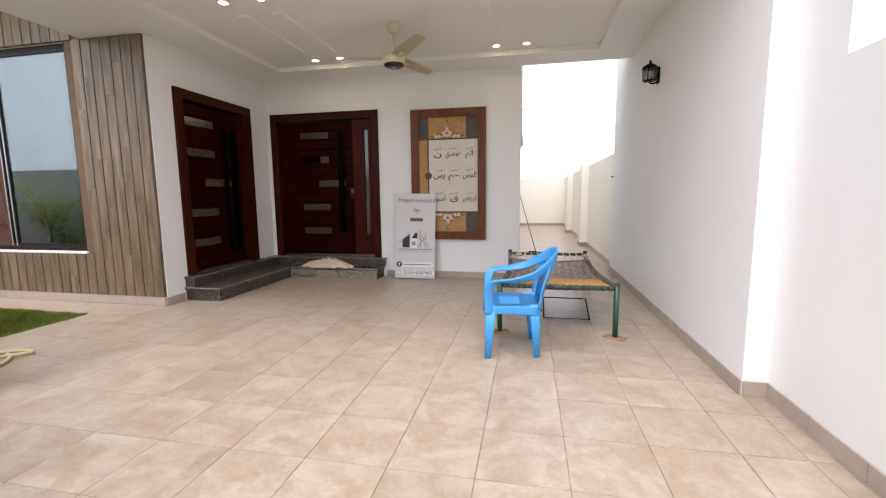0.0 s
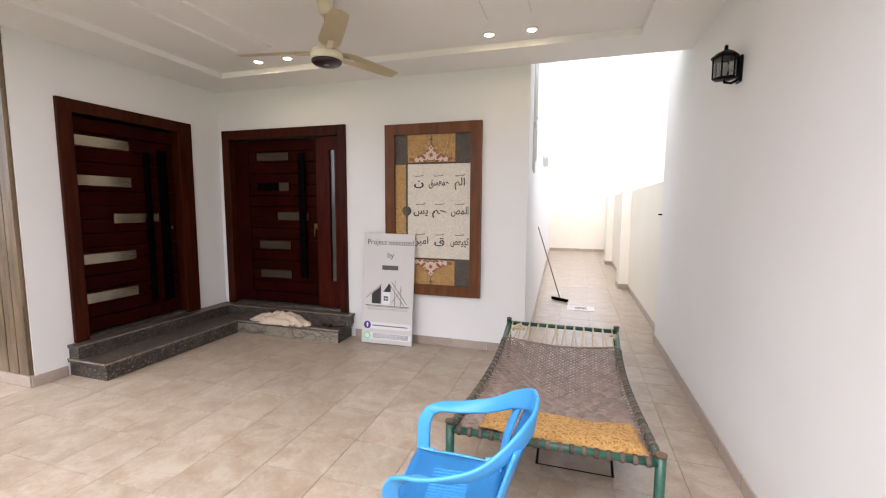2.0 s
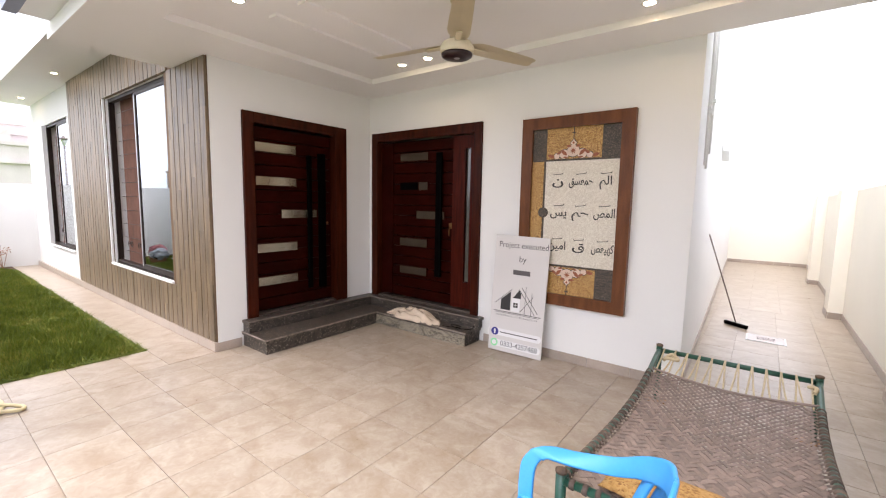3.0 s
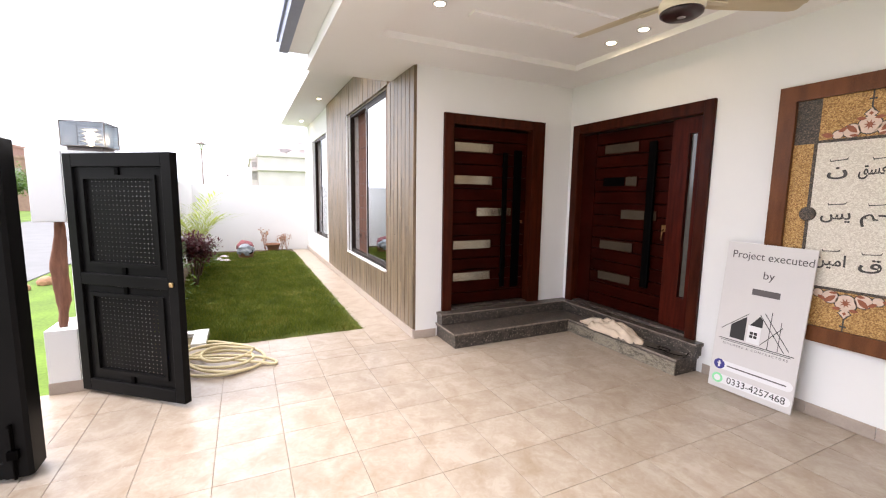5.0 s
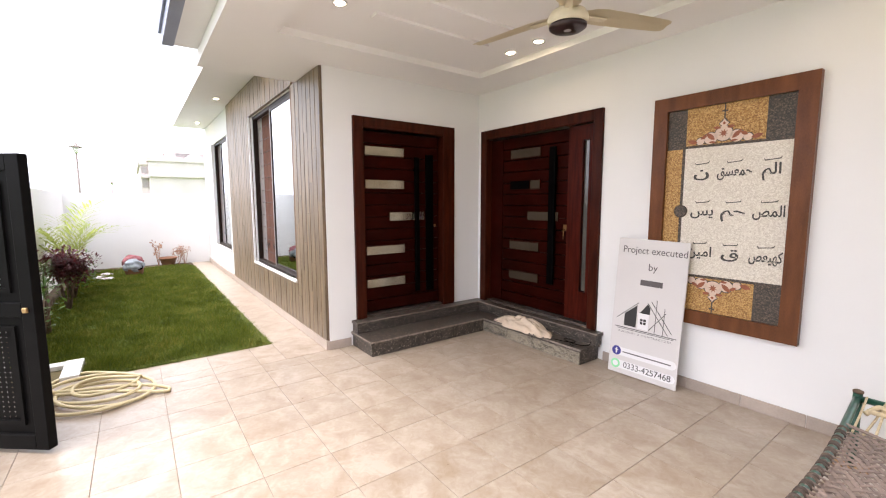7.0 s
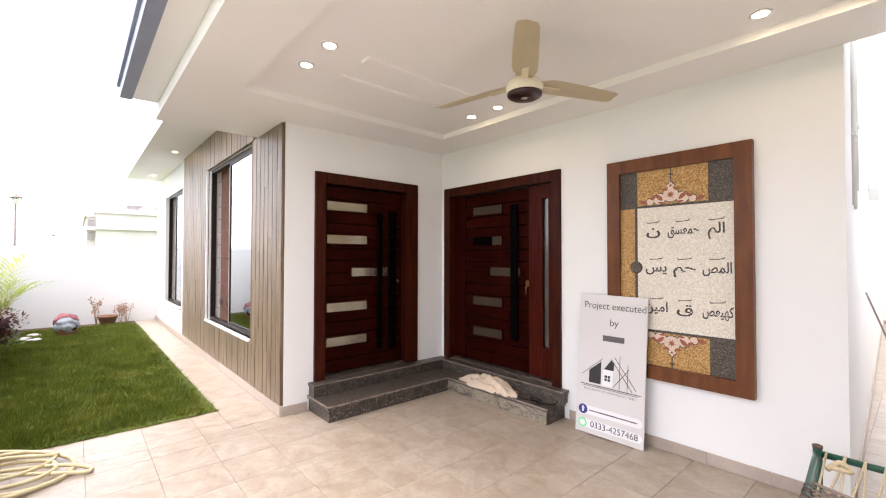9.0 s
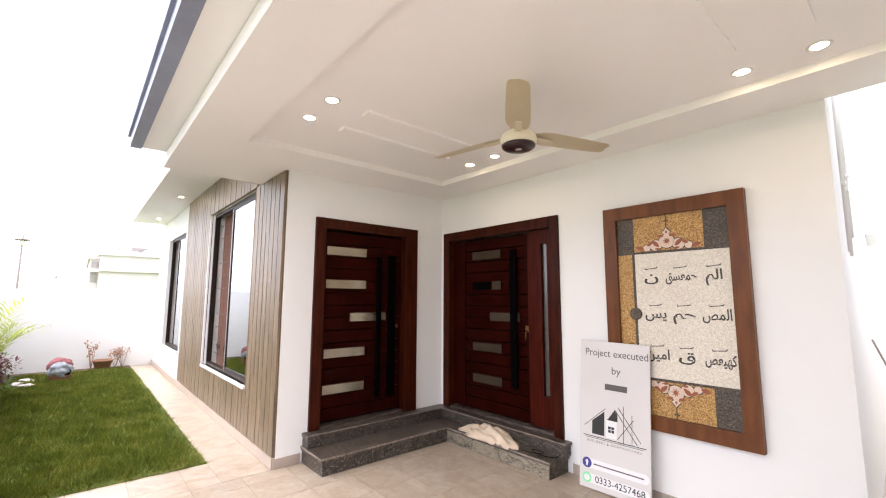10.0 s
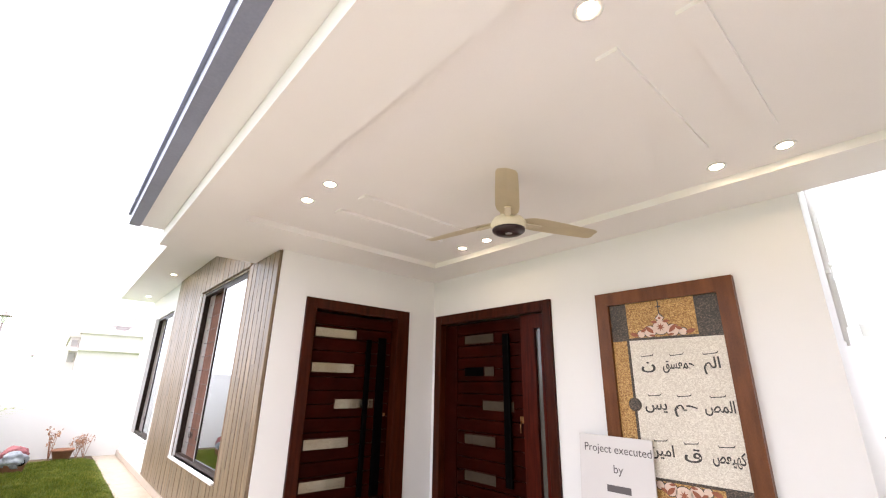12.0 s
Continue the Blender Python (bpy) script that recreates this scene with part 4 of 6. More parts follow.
# ---- blue plastic armchair ----
def ribbon(bm, pts, halves, thick):
    """A flat moulded band: points with half-width vectors, given a thickness across."""
    rows = []
    n = len(pts)
    for i, (p, h) in enumerate(zip(pts, halves)):
        p, h = Vector(p), Vector(h)
        d = (Vector(pts[min(i + 1, n - 1)]) - Vector(pts[max(i - 1, 0)])).normalized()
        nn = d.cross(h).normalized() * thick / 2
        rows.append([bm.verts.new(q) for q in (p - h - nn * 0.6, p - h * 0.8 - nn, p + h * 0.8 - nn, p + h - nn * 0.6, p + h + nn * 0.6, p + h * 0.8 + nn, p - h * 0.8 + nn, p - h + nn * 0.6)])
    for A, C in zip(rows, rows[1:]):
        for j in range(8):
            f = bm.faces.new((A[j], A[(j + 1) % 8], C[(j + 1) % 8], C[j]))
            f.smooth = True
    bm.faces.new(rows[0][::-1])
    bm.faces.new(rows[-1])
    return bm


def smooth_path(pts, k=6):
    """Catmull-Rom points through the given ones."""
    P = [Vector(p) for p in pts]
    P = [P[0] * 2 - P[1]] + P + [P[-1] * 2 - P[-2]]
    out = []
    for i in range(1, len(P) - 2):
        a, b, c, d = P[i - 1:i + 3]
        for j in range(k):
            t = j / k
            out.append(0.5 * (2 * b + (c - a) * t + (2 * a - 5 * b + 4 * c - d) * t * t + (3 * b - a - 3 * c + d) * t ** 3))
    return out + [P[-2]]


chair = thing("plastic_chair", (0.04, 3.225, 0), "blue moulded plastic armchair beside the string bed", "chair", rz=185.5)
bm = B()
nx, ny = 18, 18
grid = {}
for i in range(nx + 1):
    for j in range(ny + 1):
        u, v = i / nx, j / ny
        x, y = -0.215 + 0.445 * u, (-0.222 + 0.444 * v) * (0.95 + 0.12 * u)
        side, front = abs(2 * v - 1), abs(2 * u - 1)
        roll = max(0.0, (side - 0.84) / 0.16) ** 2 * 0.040 + max(0.0, (front - 0.88) / 0.12) ** 2 * 0.040
        scoop = 0.030 * (1 - side ** 2.5) * (1 - front ** 4)
        grid[i, j] = bm.verts.new((x, y, 0.412 + 0.012 * u - scoop - min(0.055, roll)))
for i in range(nx):
    for j in range(ny):
        bm.faces.new((grid[i, j], grid[i + 1, j], grid[i + 1, j + 1], grid[i, j + 1])).smooth = True
bmesh.ops.solidify(bm, geom=bm.faces[:], thickness=0.012)
seat = part("seat", bm, M["plastic"], chair)
for k in range(11):
    y = -0.10 + 0.02 * k
    part("seat_rib", box(B(), -0.06, 0.10, y - 0.004, y + 0.004, 0.380, 0.3925 + 0.007 * (abs(k - 5) / 5) ** 2, 0.001), M["plastic"], seat)
bm = B()
for sy in (-1, 1):
    ribbon(bm, smooth_path([(-0.20, sy * 0.205, 0.360), (0.0, sy * 0.222, 0.372), (0.12, sy * 0.230, 0.372), (0.19, sy * 0.226, 0.362), (0.212, sy * 0.20, 0.362), (0.218, sy * 0.10, 0.378), (0.22, 0, 0.382)], 4), [(0, 0, 0.034 - 0.012 * min(1, k / 24)) for k in range(25)], 0.01)
ribbon(bm, [(-0.20, -0.205, 0.370), (-0.225, 0, 0.378), (-0.20, 0.205, 0.370)], [(0, 0, 0.024)] * 3, 0.01)
part("apron", bm, M["plastic"], chair)
for sx, sy in ((0.205, 0.226), (0.205, -0.226), (-0.195, 0.205), (-0.195, -0.205)):
    bm = B()
    fx, fy = sx * 1.02, sy * (1.14 if sx > 0 else 1.0)
    mx, my = math.copysign(1, sx), math.copysign(1, sy)
    ribbon(bm, [(sx - mx * 0.034, sy, 0.415), (sx - mx * 0.030, sy * 0.6 + fy * 0.4, 0.25), (fx - mx * 0.02, fy, 0.002)], [(0.042, 0, 0), (0.030, 0, 0), (0.02, 0, 0)], 0.010)
    ribbon(bm, [(sx, sy - my * 0.032, 0.415), ((sx + fx) / 2, sy * 0.6 + fy * 0.4 - my * 0.028, 0.25), (fx, fy - my * 0.018, 0.002)], [(0, 0.038, 0), (0, 0.028, 0), (0, 0.019, 0)], 0.010)
    part("leg", bm, M["plastic"], chair)
for sy in (-1, 1):
    pts = smooth_path([(0.183, sy * 0.232, 0.34), (0.190, sy * 0.246, 0.47), (0.180, sy * 0.264, 0.555), (0.12, sy * 0.277, 0.602), (0.0, sy * 0.281, 0.612), (-0.14, sy * 0.264, 0.645), (-0.25, sy * 0.205, 0.712), (-0.322, sy * 0.11, 0.762), (-0.342, 0, 0.778)])
    n = len(pts)
    hv = []
    for i in range(n):
        t = i / (n - 1)
        if t < 0.3:
            hv.append(Vector((0.032, sy * 0.006, 0.004 * t)))
        elif t < 0.42:
            k = (t - 0.3) / 0.12
            hv.append(Vector((0.032 * (1 - k), sy * (0.006 + 0.024 * k), 0.012)))
        else:
            k = min(1, (t - 0.42) / 0.4)
            hv.append(Vector((-0.006 * k, sy * 0.030 * (1 - k), 0.012 + 0.038 * k)))
    part("armrest", ribbon(B(), pts, hv, 0.016), M["plastic"], chair)
bm = B()
grid = {}
for i in range(13):
    for j in range(9):
        u, v = i / 12 * 2 - 1, j / 8
        half = 0.200 - 0.03 * v
        grid[i, j] = bm.verts.new((-0.20 - 0.035 * (1 - u * u) * (0.5 + 0.5 * v) - 0.075 * v - 0.02 * v * v, u * half, 0.40 + (0.345 - 0.05 * u * u) * v))
for i in range(12):
    for j in range(8):
        if not (i in (3, 5, 6, 8) and 3 <= j <= 5):
            bm.faces.new((grid[i, j], grid[i + 1, j], grid[i + 1, j + 1], grid[i, j + 1])).smooth = True
bmesh.ops.solidify(bm, geom=bm.faces[:], thickness=0.010)
back = part("backrest", bm, M["plastic"], chair)
for sy in (-1, 1):
    part("back_post", ribbon(B(), smooth_path([(-0.195, sy * 0.212, 0.39), (-0.215, sy * 0.215, 0.52), (-0.245, sy * 0.210, 0.62), (-0.275, sy * 0.19, 0.705)], 4), [(0.012, sy * 0.024, 0)] * 13, 0.014), M["plastic"], back)

# ---- string bed ----
BX0, BX1, BY0, BY1, BZ = -0.08, 0.91, 3.60, 5.70, 0.435
bed = thing("string_bed", (BX0, BY0, 0), "green steel pipe string bed with brown woven straps", "bed")
W, L = BX1 - BX0, BY1 - BY0
for x in (0, W):
    for y in (0, L):
        leg = part("leg", tube(B(), [(x, y, 0.012), (x, y, 0.475)], 0.023, 14), M["green_metal"], bed, "green painted pipe leg")
        part("leg_cap", lathe(B(), [(0.025, 0.47), (0.026, 0.482), (0.015, 0.487)], 14, (x, y, 0)), M["bark"], leg, "rusty cap")
NET = 1.60


def rail_at(side, y):
    """The side rails bow inwards and down under the pull of the net."""
    k = math.sin(math.pi * min(1, max(0, y / L))) ** 1.2
    return Vector(((0.042 if side == 0 else W - 0.042) * k + (0 if side == 0 else W) * (1 - k), y, BZ - 0.028 * k))


for side in (0, 1):
    part("rail", tube(B(), [rail_at(side, L * k / 16) for k in range(17)], 0.019, 12), M["green_metal"], bed, "green painted pipe rail, bowed inwards")
for y in (0, L):
    part("rail", tube(B(), [(0, y, BZ), (W, y, BZ)], 0.019, 12), M["green_metal"], bed, "green painted pipe rail")


def net_edge(v):
    """How far the net draws in from the rails."""
    return rail_at(0, min(1, max(0, v)) * NET).x + 0.024 + 0.012 * math.sin(math.pi * min(1, max(0, v)) * 0.95) ** 1.5


def sag(x, y):
    u, v = min(1, max(0, x / W)), min(1, max(0, y / NET))
    return BZ - 0.01 - 0.085 * math.sin(math.pi * u) ** 0.8 * math.sin(math.pi * (0.08 + 0.84 * v))


step = 0.047
for fam in (0, 1):
    count = int((W + NET) / step)
    for k in range(count):
        c = (k + 0.5) * step
        pts, width = [], []
        m = int(2 * (W + NET) / step)
        j = 0
        while j <= m:
            d = j * step / 2
            x = d
            y = c - d if fam == 0 else c - (W - d)
            if 0 <= x <= W and 0 <= y <= NET:
                e = net_edge(y / NET)
                if fam == 0:
                    lift = 0.0035 * math.cos(math.pi * (j / 2 + (k % 2) * 0.0) + (0 if (k // 2) % 2 else math.pi / 2))
                else:
                    lift = 0.0035 * math.cos(math.pi * (j / 2) + (math.pi if (k // 2) % 2 else math.pi * 1.5))
                xx = e + (W - 2 * e) * x / W
                pts.append((xx, y + 0.02, sag(xx, y) + lift))
            j += 1
        if len(pts) >= 3:
            s2 = 0.5 ** 0.5 * (0.0148 if (k * 7 + fam * 3) % 9 else 0.010)
            hv = Vector((s2, s2, 0)) if fam == 0 else Vector((s2, -s2, 0))
            # the straps bunch up towards the far end and in one worn patch, so that gaps show
            hs = [hv * (1 - 0.34 * min(1, max(0, p[1] / NET - 0.45) * 3) - 0.25 * math.exp(-((p[0] - 0.55) ** 2 + (p[1] - 0.85) ** 2) / 0.03) + 0.08 * noise.noise((p[0] * 6, p[1] * 6, k * 0.7 + fam))) for p in pts]
            part("strap", ribbon(B(), pts, hs, 0.0022), M["strap"], bed)
wrap = mesh_of("rail_wrap", lathe(B(), [(0.0195, -0.012), (0.0228, -0.009), (0.0236, 0.007), (0.0195, 0.012)], 12), M["wrap"])
for k in range(40):
    for x in (0, W):
        o = new("rail_wrap", wrap)
        y = 0.05 + k * (NET - 0.06) / 39
        hold = rail_at(0 if x == 0 else 1, y)
        o.parent, o.location, o.rotation_euler = bed, hold + Vector((0, 0.008 * math.sin(k * 3.1 + x), 0)), (radians(90 + 9 * math.sin(k * 1.7)), 0, radians(8))
        e = net_edge(y / NET)
        xi = e if x == 0 else W - e
        part("edge_loop", ribbon(B(), [hold + Vector((0, 0, 0.020)), ((hold.x + xi) / 2, y + 0.012, hold.z + 0.008), (xi, y + 0.03, sag(xi, y))], [(0, 0.009, 0)] * 3, 0.004), M["strap"], bed)
for k in range(17):
    o = new("rail_wrap", wrap)
    o.parent, o.location, o.rotation_euler = bed, (0.05 + k * (W - 0.1) / 16, 0, BZ), (0, radians(90 + 7 * math.sin(k * 2.3)), 0)
part("end_cord", tube(B(), smooth_path([(0.03, NET + 0.05, BZ - 0.005), (W * 0.25, NET + 0.015, BZ - 0.02), (W * 0.5, NET + 0.0, BZ - 0.03), (W * 0.75, NET + 0.015, BZ - 0.02), (W - 0.03, NET + 0.05, BZ - 0.005)]), 0.009, 8), M["strap"], bed)
for k in range(22):
    x0 = 0.06 + k * (W - 0.12) / 21
    x1 = x0 + (0.02 if k % 2 else -0.02)
    part("tension_rope", tube(B(), [(x0, NET + 0.02, BZ - 0.022), ((x0 + x1) / 2, (NET + L) / 2, BZ - 0.012), (x1, L - 0.005, BZ + 0.021), (x1, L + 0.02, BZ)], 0.0058, 6), M["rope"], bed, "cream tension rope")
part("rope_knot", tube(B(), smooth_path([(0.06, L - 0.17, BZ - 0.02), (0.11, L - 0.12, BZ + 0.02), (0.16, L - 0.16, BZ), (0.11, L - 0.2, BZ + 0.01), (0.07, L - 0.14, BZ - 0.01)]), 0.014, 8), M["rope"], bed, "bunched cream rope")
part("rope_knot", tube(B(), smooth_path([(W - 0.04, L - 0.25, BZ), (W - 0.03, L - 0.2, BZ + 0.02), (W - 0.06, L - 0.14, BZ), (W - 0.03, L - 0.1, BZ - 0.01)]), 0.013, 8), M["rope"], bed, "bunched cream rope")
for k, (x, y, a) in enumerate(((BX0, BY0, 20), (BX1, BY0, -35), (BX0, BY1, 10), (BX1, BY1, 40))):
    o = tagged(new("plywood_pad", mesh_of("plywood_pad", box(B(), -0.085, 0.085, -0.05, 0.05, 0, 0.011, 0.002), M["plywood"])), "small plywood offcut under a bed leg", "plywood", "pads under the bed")
    o.matrix_world = pose(x, y, 0.0005, 0, 0, a)
rack = thing("steel_bracket", (0.33, 4.12, 0), "thin black steel U-shaped bracket on the floor", "bracket")
for x in (0, 0.44):
    part("side_bar", tube(B(), [(x, 0, 0.006), (x, 0.02, 0.006), (x, 0.34, 0.13)], 0.008, 6), M["black_metal"], rack)
part("top_bar", tube(B(), [(0, 0.34, 0.13), (0.44, 0.34, 0.13)], 0.007, 6), M["black_metal"], rack)
part("foot_wire", tube(B(), [(0, 0, 0.004), (0.44, 0, 0.004)], 0.003, 6), M["black_metal"], rack)

# foam strip on the bed
bm = B()
gx, gy = 26, 12
top, bot = {}, {}
for i in range(gx + 1):
    for j in range(gy + 1):
        u, v = i / gx, j / gy
        x = 0.165 + 0.76 * u + 0.012 * noise.noise((v * 4, 3.1, 0)) + 0.05 * (1 - v) * (u - 0.5)
        y = 0.055 + 0.30 * v + 0.014 * noise.noise((u * 6, 0.7, 0)) - 0.03 * u
        rim = min(1, 8 * min(u, 1 - u), 5 * min(v, 1 - v)) ** 0.5
        base = BZ + 0.006 - 0.02 * v - 0.012 * math.sin(math.pi * u)
        z = base + 0.004 + 0.034 * rim + 0.005 * noise.noise((u * 9, v * 5, 2))
        top[i, j] = bm.verts.new((BX0 + x, BY0 + y, z))
        bot[i, j] = bm.verts.new((BX0 + x, BY0 + y, base))
for i in range(gx):
    for j in range(gy):
        bm.faces.new((top[i, j], top[i + 1, j], top[i + 1, j + 1], top[i, j + 1])).smooth = True
        bm.faces.new((bot[i, j + 1], bot[i + 1, j + 1], bot[i + 1, j], bot[i, j]))
for i in range(gx):
    bm.faces.new((bot[i, 0], bot[i + 1, 0], top[i + 1, 0], top[i, 0]))
    bm.faces.new((top[i, gy], top[i + 1, gy], bot[i + 1, gy], bot[i, gy]))
for j in range(gy):
    bm.faces.new((top[0, j], top[0, j + 1], bot[0, j + 1], bot[0, j]))
    bm.faces.new((bot[gx, j], bot[gx, j + 1], top[gx, j + 1], top[gx, j]))
tagged(new("foam_cushion", mesh_of("foam_cushion", bm, M["foam"])), "worn yellow bonded foam strip on the string bed", "cushion")

# ---- towel and wire on the steps ----
bm = B()
vs = {}
for i in range(41):
    for j in range(25):
        u, v = i / 40, j / 24
        r = math.hypot((u - 0.5) * 2, (v - 0.5) * 2)
        edge = max(0.0, 1 - r ** 3 * (1 + 0.35 * noise.noise((u * 3, v * 3, 5))))
        fold = abs(noise.noise((u * 6 + v * 3, v * 7, 1.5))) * 0.075 + abs(noise.noise((u * 17, v * 13, 4))) * 0.02
        k = 1 + 0.18 * noise.noise((u * 4, v * 4, 9))
        vs[i, j] = bm.verts.new((-2.88 + (u - 0.5) * 0.86 * k, 5.83 + (v - 0.5) * 0.31 * k - 0.05 * (u - 0.5), 0.166 + edge ** 0.6 * (0.02 + 1.15 * fold + 0.06 * (1 - r * 0.7))))
for i in range(40):
    for j in range(24):
        if math.hypot((i - 19.5) / 20, (j - 11.5) / 12) < 1.05 + 0.12 * noise.noise((i * 0.3, j * 0.3, 0)):
            bm.faces.new((vs[i, j], vs[i + 1, j], vs[i + 1, j + 1], vs[i, j + 1])).smooth = True
bmesh.ops.delete(bm, geom=[v for v in bm.verts if not v.link_faces], context="VERTS")
bmesh.ops.solidify(bm, geom=bm.faces[:], thickness=0.004)
tagged(new("towel", mesh_of("towel", bm, M["cloth"])), "crumpled beige towel lying on the granite step", "towel")
wire = smooth_path([(-2.40, 5.78, 0.166), (-2.30, 5.80, 0.166), (-2.20, 5.86, 0.166), (-2.25, 5.90, 0.167), (-2.34, 5.88, 0.166), (-2.28, 5.83, 0.168), (-2.15, 5.82, 0.166), (-2.06, 5.88, 0.166), (-2.035, 5.9, 0.2)])
tagged(new("loose_wire", mesh_of("loose_wire", tube(B(), wire, 0.004, 6), M["door_black"])), "thin black wire lying on the granite step", "wire")

# ---- wall lantern ----
lan = thing("wall_lantern", (XR, 4.74, 2.308), "black six-sided lantern with clear glass on the wall", "wall lamp")
lan.matrix_world = pose(XR, 4.74, 2.362) @ Matrix.Scale(0.8, 4)
part("wall_plate", box(B(), -0.02, 0, -0.045, 0.045, 0.0, 0.2, 0.006), M["black_metal"], lan)
part("arm", tube(B(), [(-0.01, 0, 0.03), (-0.06, 0, 0.0), (-0.11, 0, 0.01), (-0.11, 0, 0.03)], 0.01, 8), M["black_metal"], lan)
part("base", lathe(B(), [(0.03, 0.03), (0.086, 0.034), (0.09, 0.042)], 6, (-0.11, 0, 0)), M["black_metal"], lan)
part("roof", lathe(B(), [(0.088, 0.196), (0.105, 0.19), (0.098, 0.205), (0.055, 0.238), (0.02, 0.252), (0.012, 0.27), (0.016, 0.28), (0.004, 0.295)], 6, (-0.11, 0, 0)), M["black_metal"], lan)
for k in range(6):
    a0, a1 = math.pi * k / 3, math.pi * (k + 1) / 3
    p0, p1 = Vector((-0.11 + 0.083 * math.cos(a0), 0.083 * math.sin(a0), 0)), Vector((-0.11 + 0.083 * math.cos(a1), 0.083 * math.sin(a1), 0))
    q0, q1 = Vector((-0.11 + 0.086 * math.cos(a0), 0.086 * math.sin(a0), 0)), Vector((-0.11 + 0.086 * math.cos(a1), 0.086 * math.sin(a1), 0))
    part("bar", tube(B(), [p0 + Vector((0, 0, 0.04)), q0 + Vector((0, 0, 0.195))], 0.006, 6), M["black_metal"], lan)
    bm = B()
    bm.faces.new([bm.verts.new(v) for v in (p0 + Vector((0, 0, 0.042)), p1 + Vector((0, 0, 0.042)), q1 + Vector((0, 0, 0.194)), q0 + Vector((0, 0, 0.194)))])
    bmesh.ops.solidify(bm, geom=bm.faces[:], thickness=0.002)
    part("glass_pane", bm, M["lamp_glass"], lan)
part("bulb", lathe(B(), [(0.012, 0.045), (0.014, 0.08), (0.03, 0.11), (0.028, 0.14), (0.01, 0.155)], 14, (-0.11, 0, 0)), M["white_plastic"], lan)

# ---- passage: squeegee broom, drain, pipes ----
broom = thing("floor_wiper", (0.32, 8.84, 0), "black floor wiper leaning on the passage wall", "floor wiper")
part("handle", tube(B(), [(0, 0, 0.05), (-0.34, -0.62, 1.27)], 0.0085, 8), M["lamp_post"], broom, "thin grey-brown handle")
bm = box(B(), -0.16, 0.16, -0.022, 0.022, 0.012, 0.05, 0.006)
bm.transform(Matrix.Rotation(radians(-35), 4, "Z"))
head = part("head", bm, M["door_black"], broom)
bm = box(B(), -0.16, 0.16, -0.006, 0.006, 0.001, 0.012)
bm.transform(Matrix.Rotation(radians(-35), 4, "Z"))
part("rubber_edge", bm, M["door_black"], head)
drain = thing("drain_cover", (0.65, 8.38, 0), "pale steel drain cover in the passage floor", "drain cover")
part("rim", boxes((-0.2, 0.2, -0.16, -0.14, 0.001, 0.008), (-0.2, 0.2, 0.14, 0.16, 0.001, 0.008), (-0.2, -0.18, -0.14, 0.14, 0.001, 0.008), (0.18, 0.2, -0.14, 0.14, 0.001, 0.008)), M["alu"], drain)
part("plate", box(B(), -0.178, 0.178, -0.138, 0.138, 0.001, 0.006), M["far_white"], drain)
for k in range(5):
    part("slot", box(B(), -0.09, 0.09, -0.06 + k * 0.03, -0.052 + k * 0.03, 0.006, 0.0075), M["print_grey"], drain)
for y, z0 in ((6.55, 2.0), (6.72, 1.98), (7.0, 2.15)):
    xw = 0.033 - 0.0302 * (y - 6.28)
    p = thing("conduit_pipe", (xw + 0.007, y, z0), "white plastic pipe on the passage side wall", "pipe", "wall pipes")
    part("pipe", tube(B(), [(0, 0, 0), (0, 0, 4.2)], 0.013, 10), M["wall"], p)
    part("clip", box(B(), -0.022, 0.022, -0.03, 0.03, 0.5, 0.53), M["white_plastic"], p)
shield = thing("wall_light", (-0.07, 9.5, 2.42), "white shield-shaped light on the passage side wall", "wall light")
part("back_plate", box(B(), -0.03, 0.012, -0.07, 0.07, -0.10, 0.12, 0.005), M["white_plastic"], shield)
part("shade", slab(B(), [(-0.09, 0.10), (-0.09, 0.02), (0.0, -0.12), (0.09, 0.02), (0.09, 0.10), (0.0, 0.13)], 0.013, 0.10, "x"), M["white_plastic"], shield, "pointed white shade")
tagged(new("wall_hook", mesh_of("wall_hook", tube(B(), [(1.46, 6.93, 1.50), (1.43, 6.93, 1.50), (1.42, 6.93, 1.50)], 0.008, 8), M["door_black"])), "small black stub fixed on the wall edge", "wall hook")

# ---- gate pillar, lamp, gates ----
pil = tagged(thing("gate_pillar", (-4.08, 1.15, 0), "white plastered gate pillar with a slotted side wing", "pillar"), kind="structure")
part("shaft", box(B(), -0.27, 0.26, -0.20, 0.22, 0, 1.93, 0.006), M["wall"], pil)
part("wing_foot", box(B(), -0.16, 0.26, -0.41, -0.203, 0, 0.52, 0.005), M["wall"], pil)
part("wing_head", box(B(), -0.16, 0.26, -0.41, -0.203, 1.38, 1.93, 0.005), M["wall"], pil)
part("plinth_tile", box(B(), 0.262, 0.272, -0.41, 0.2, 0.001, 0.095, 0.002), M["skirting"], pil)
bm = B()
rows = []
for i in range(17):
    t = i / 16
    half = 0.022 + 0.032 * math.sin(math.pi * min(1, (1 - t) * 0.8 + 0.12)) + 0.012 * noise.noise((t * 9, 0.4, 0))
    rows.append([bm.verts.new((-3.925 + (0.022 + 0.008 * math.sin(5 * q + 7 * t)) * math.cos(2 * math.pi * q / 14), 0.865 - 0.03 * (1 - t) + half * math.sin(2 * math.pi * q / 14) * (1 + 0.22 * math.sin(6 * q + 9 * t)), 0.522 + 0.85 * t + (0.05 * noise.noise((q * 0.9, 2.0, 0)) if i == 0 else 0))) for q in range(14)])
for A, C in zip(rows, rows[1:]):
    for q in range(14):
        bm.faces.new((A[q], A[(q + 1) % 14], C[(q + 1) % 14], C[q])).smooth = True
bm.faces.new(rows[0][::-1])
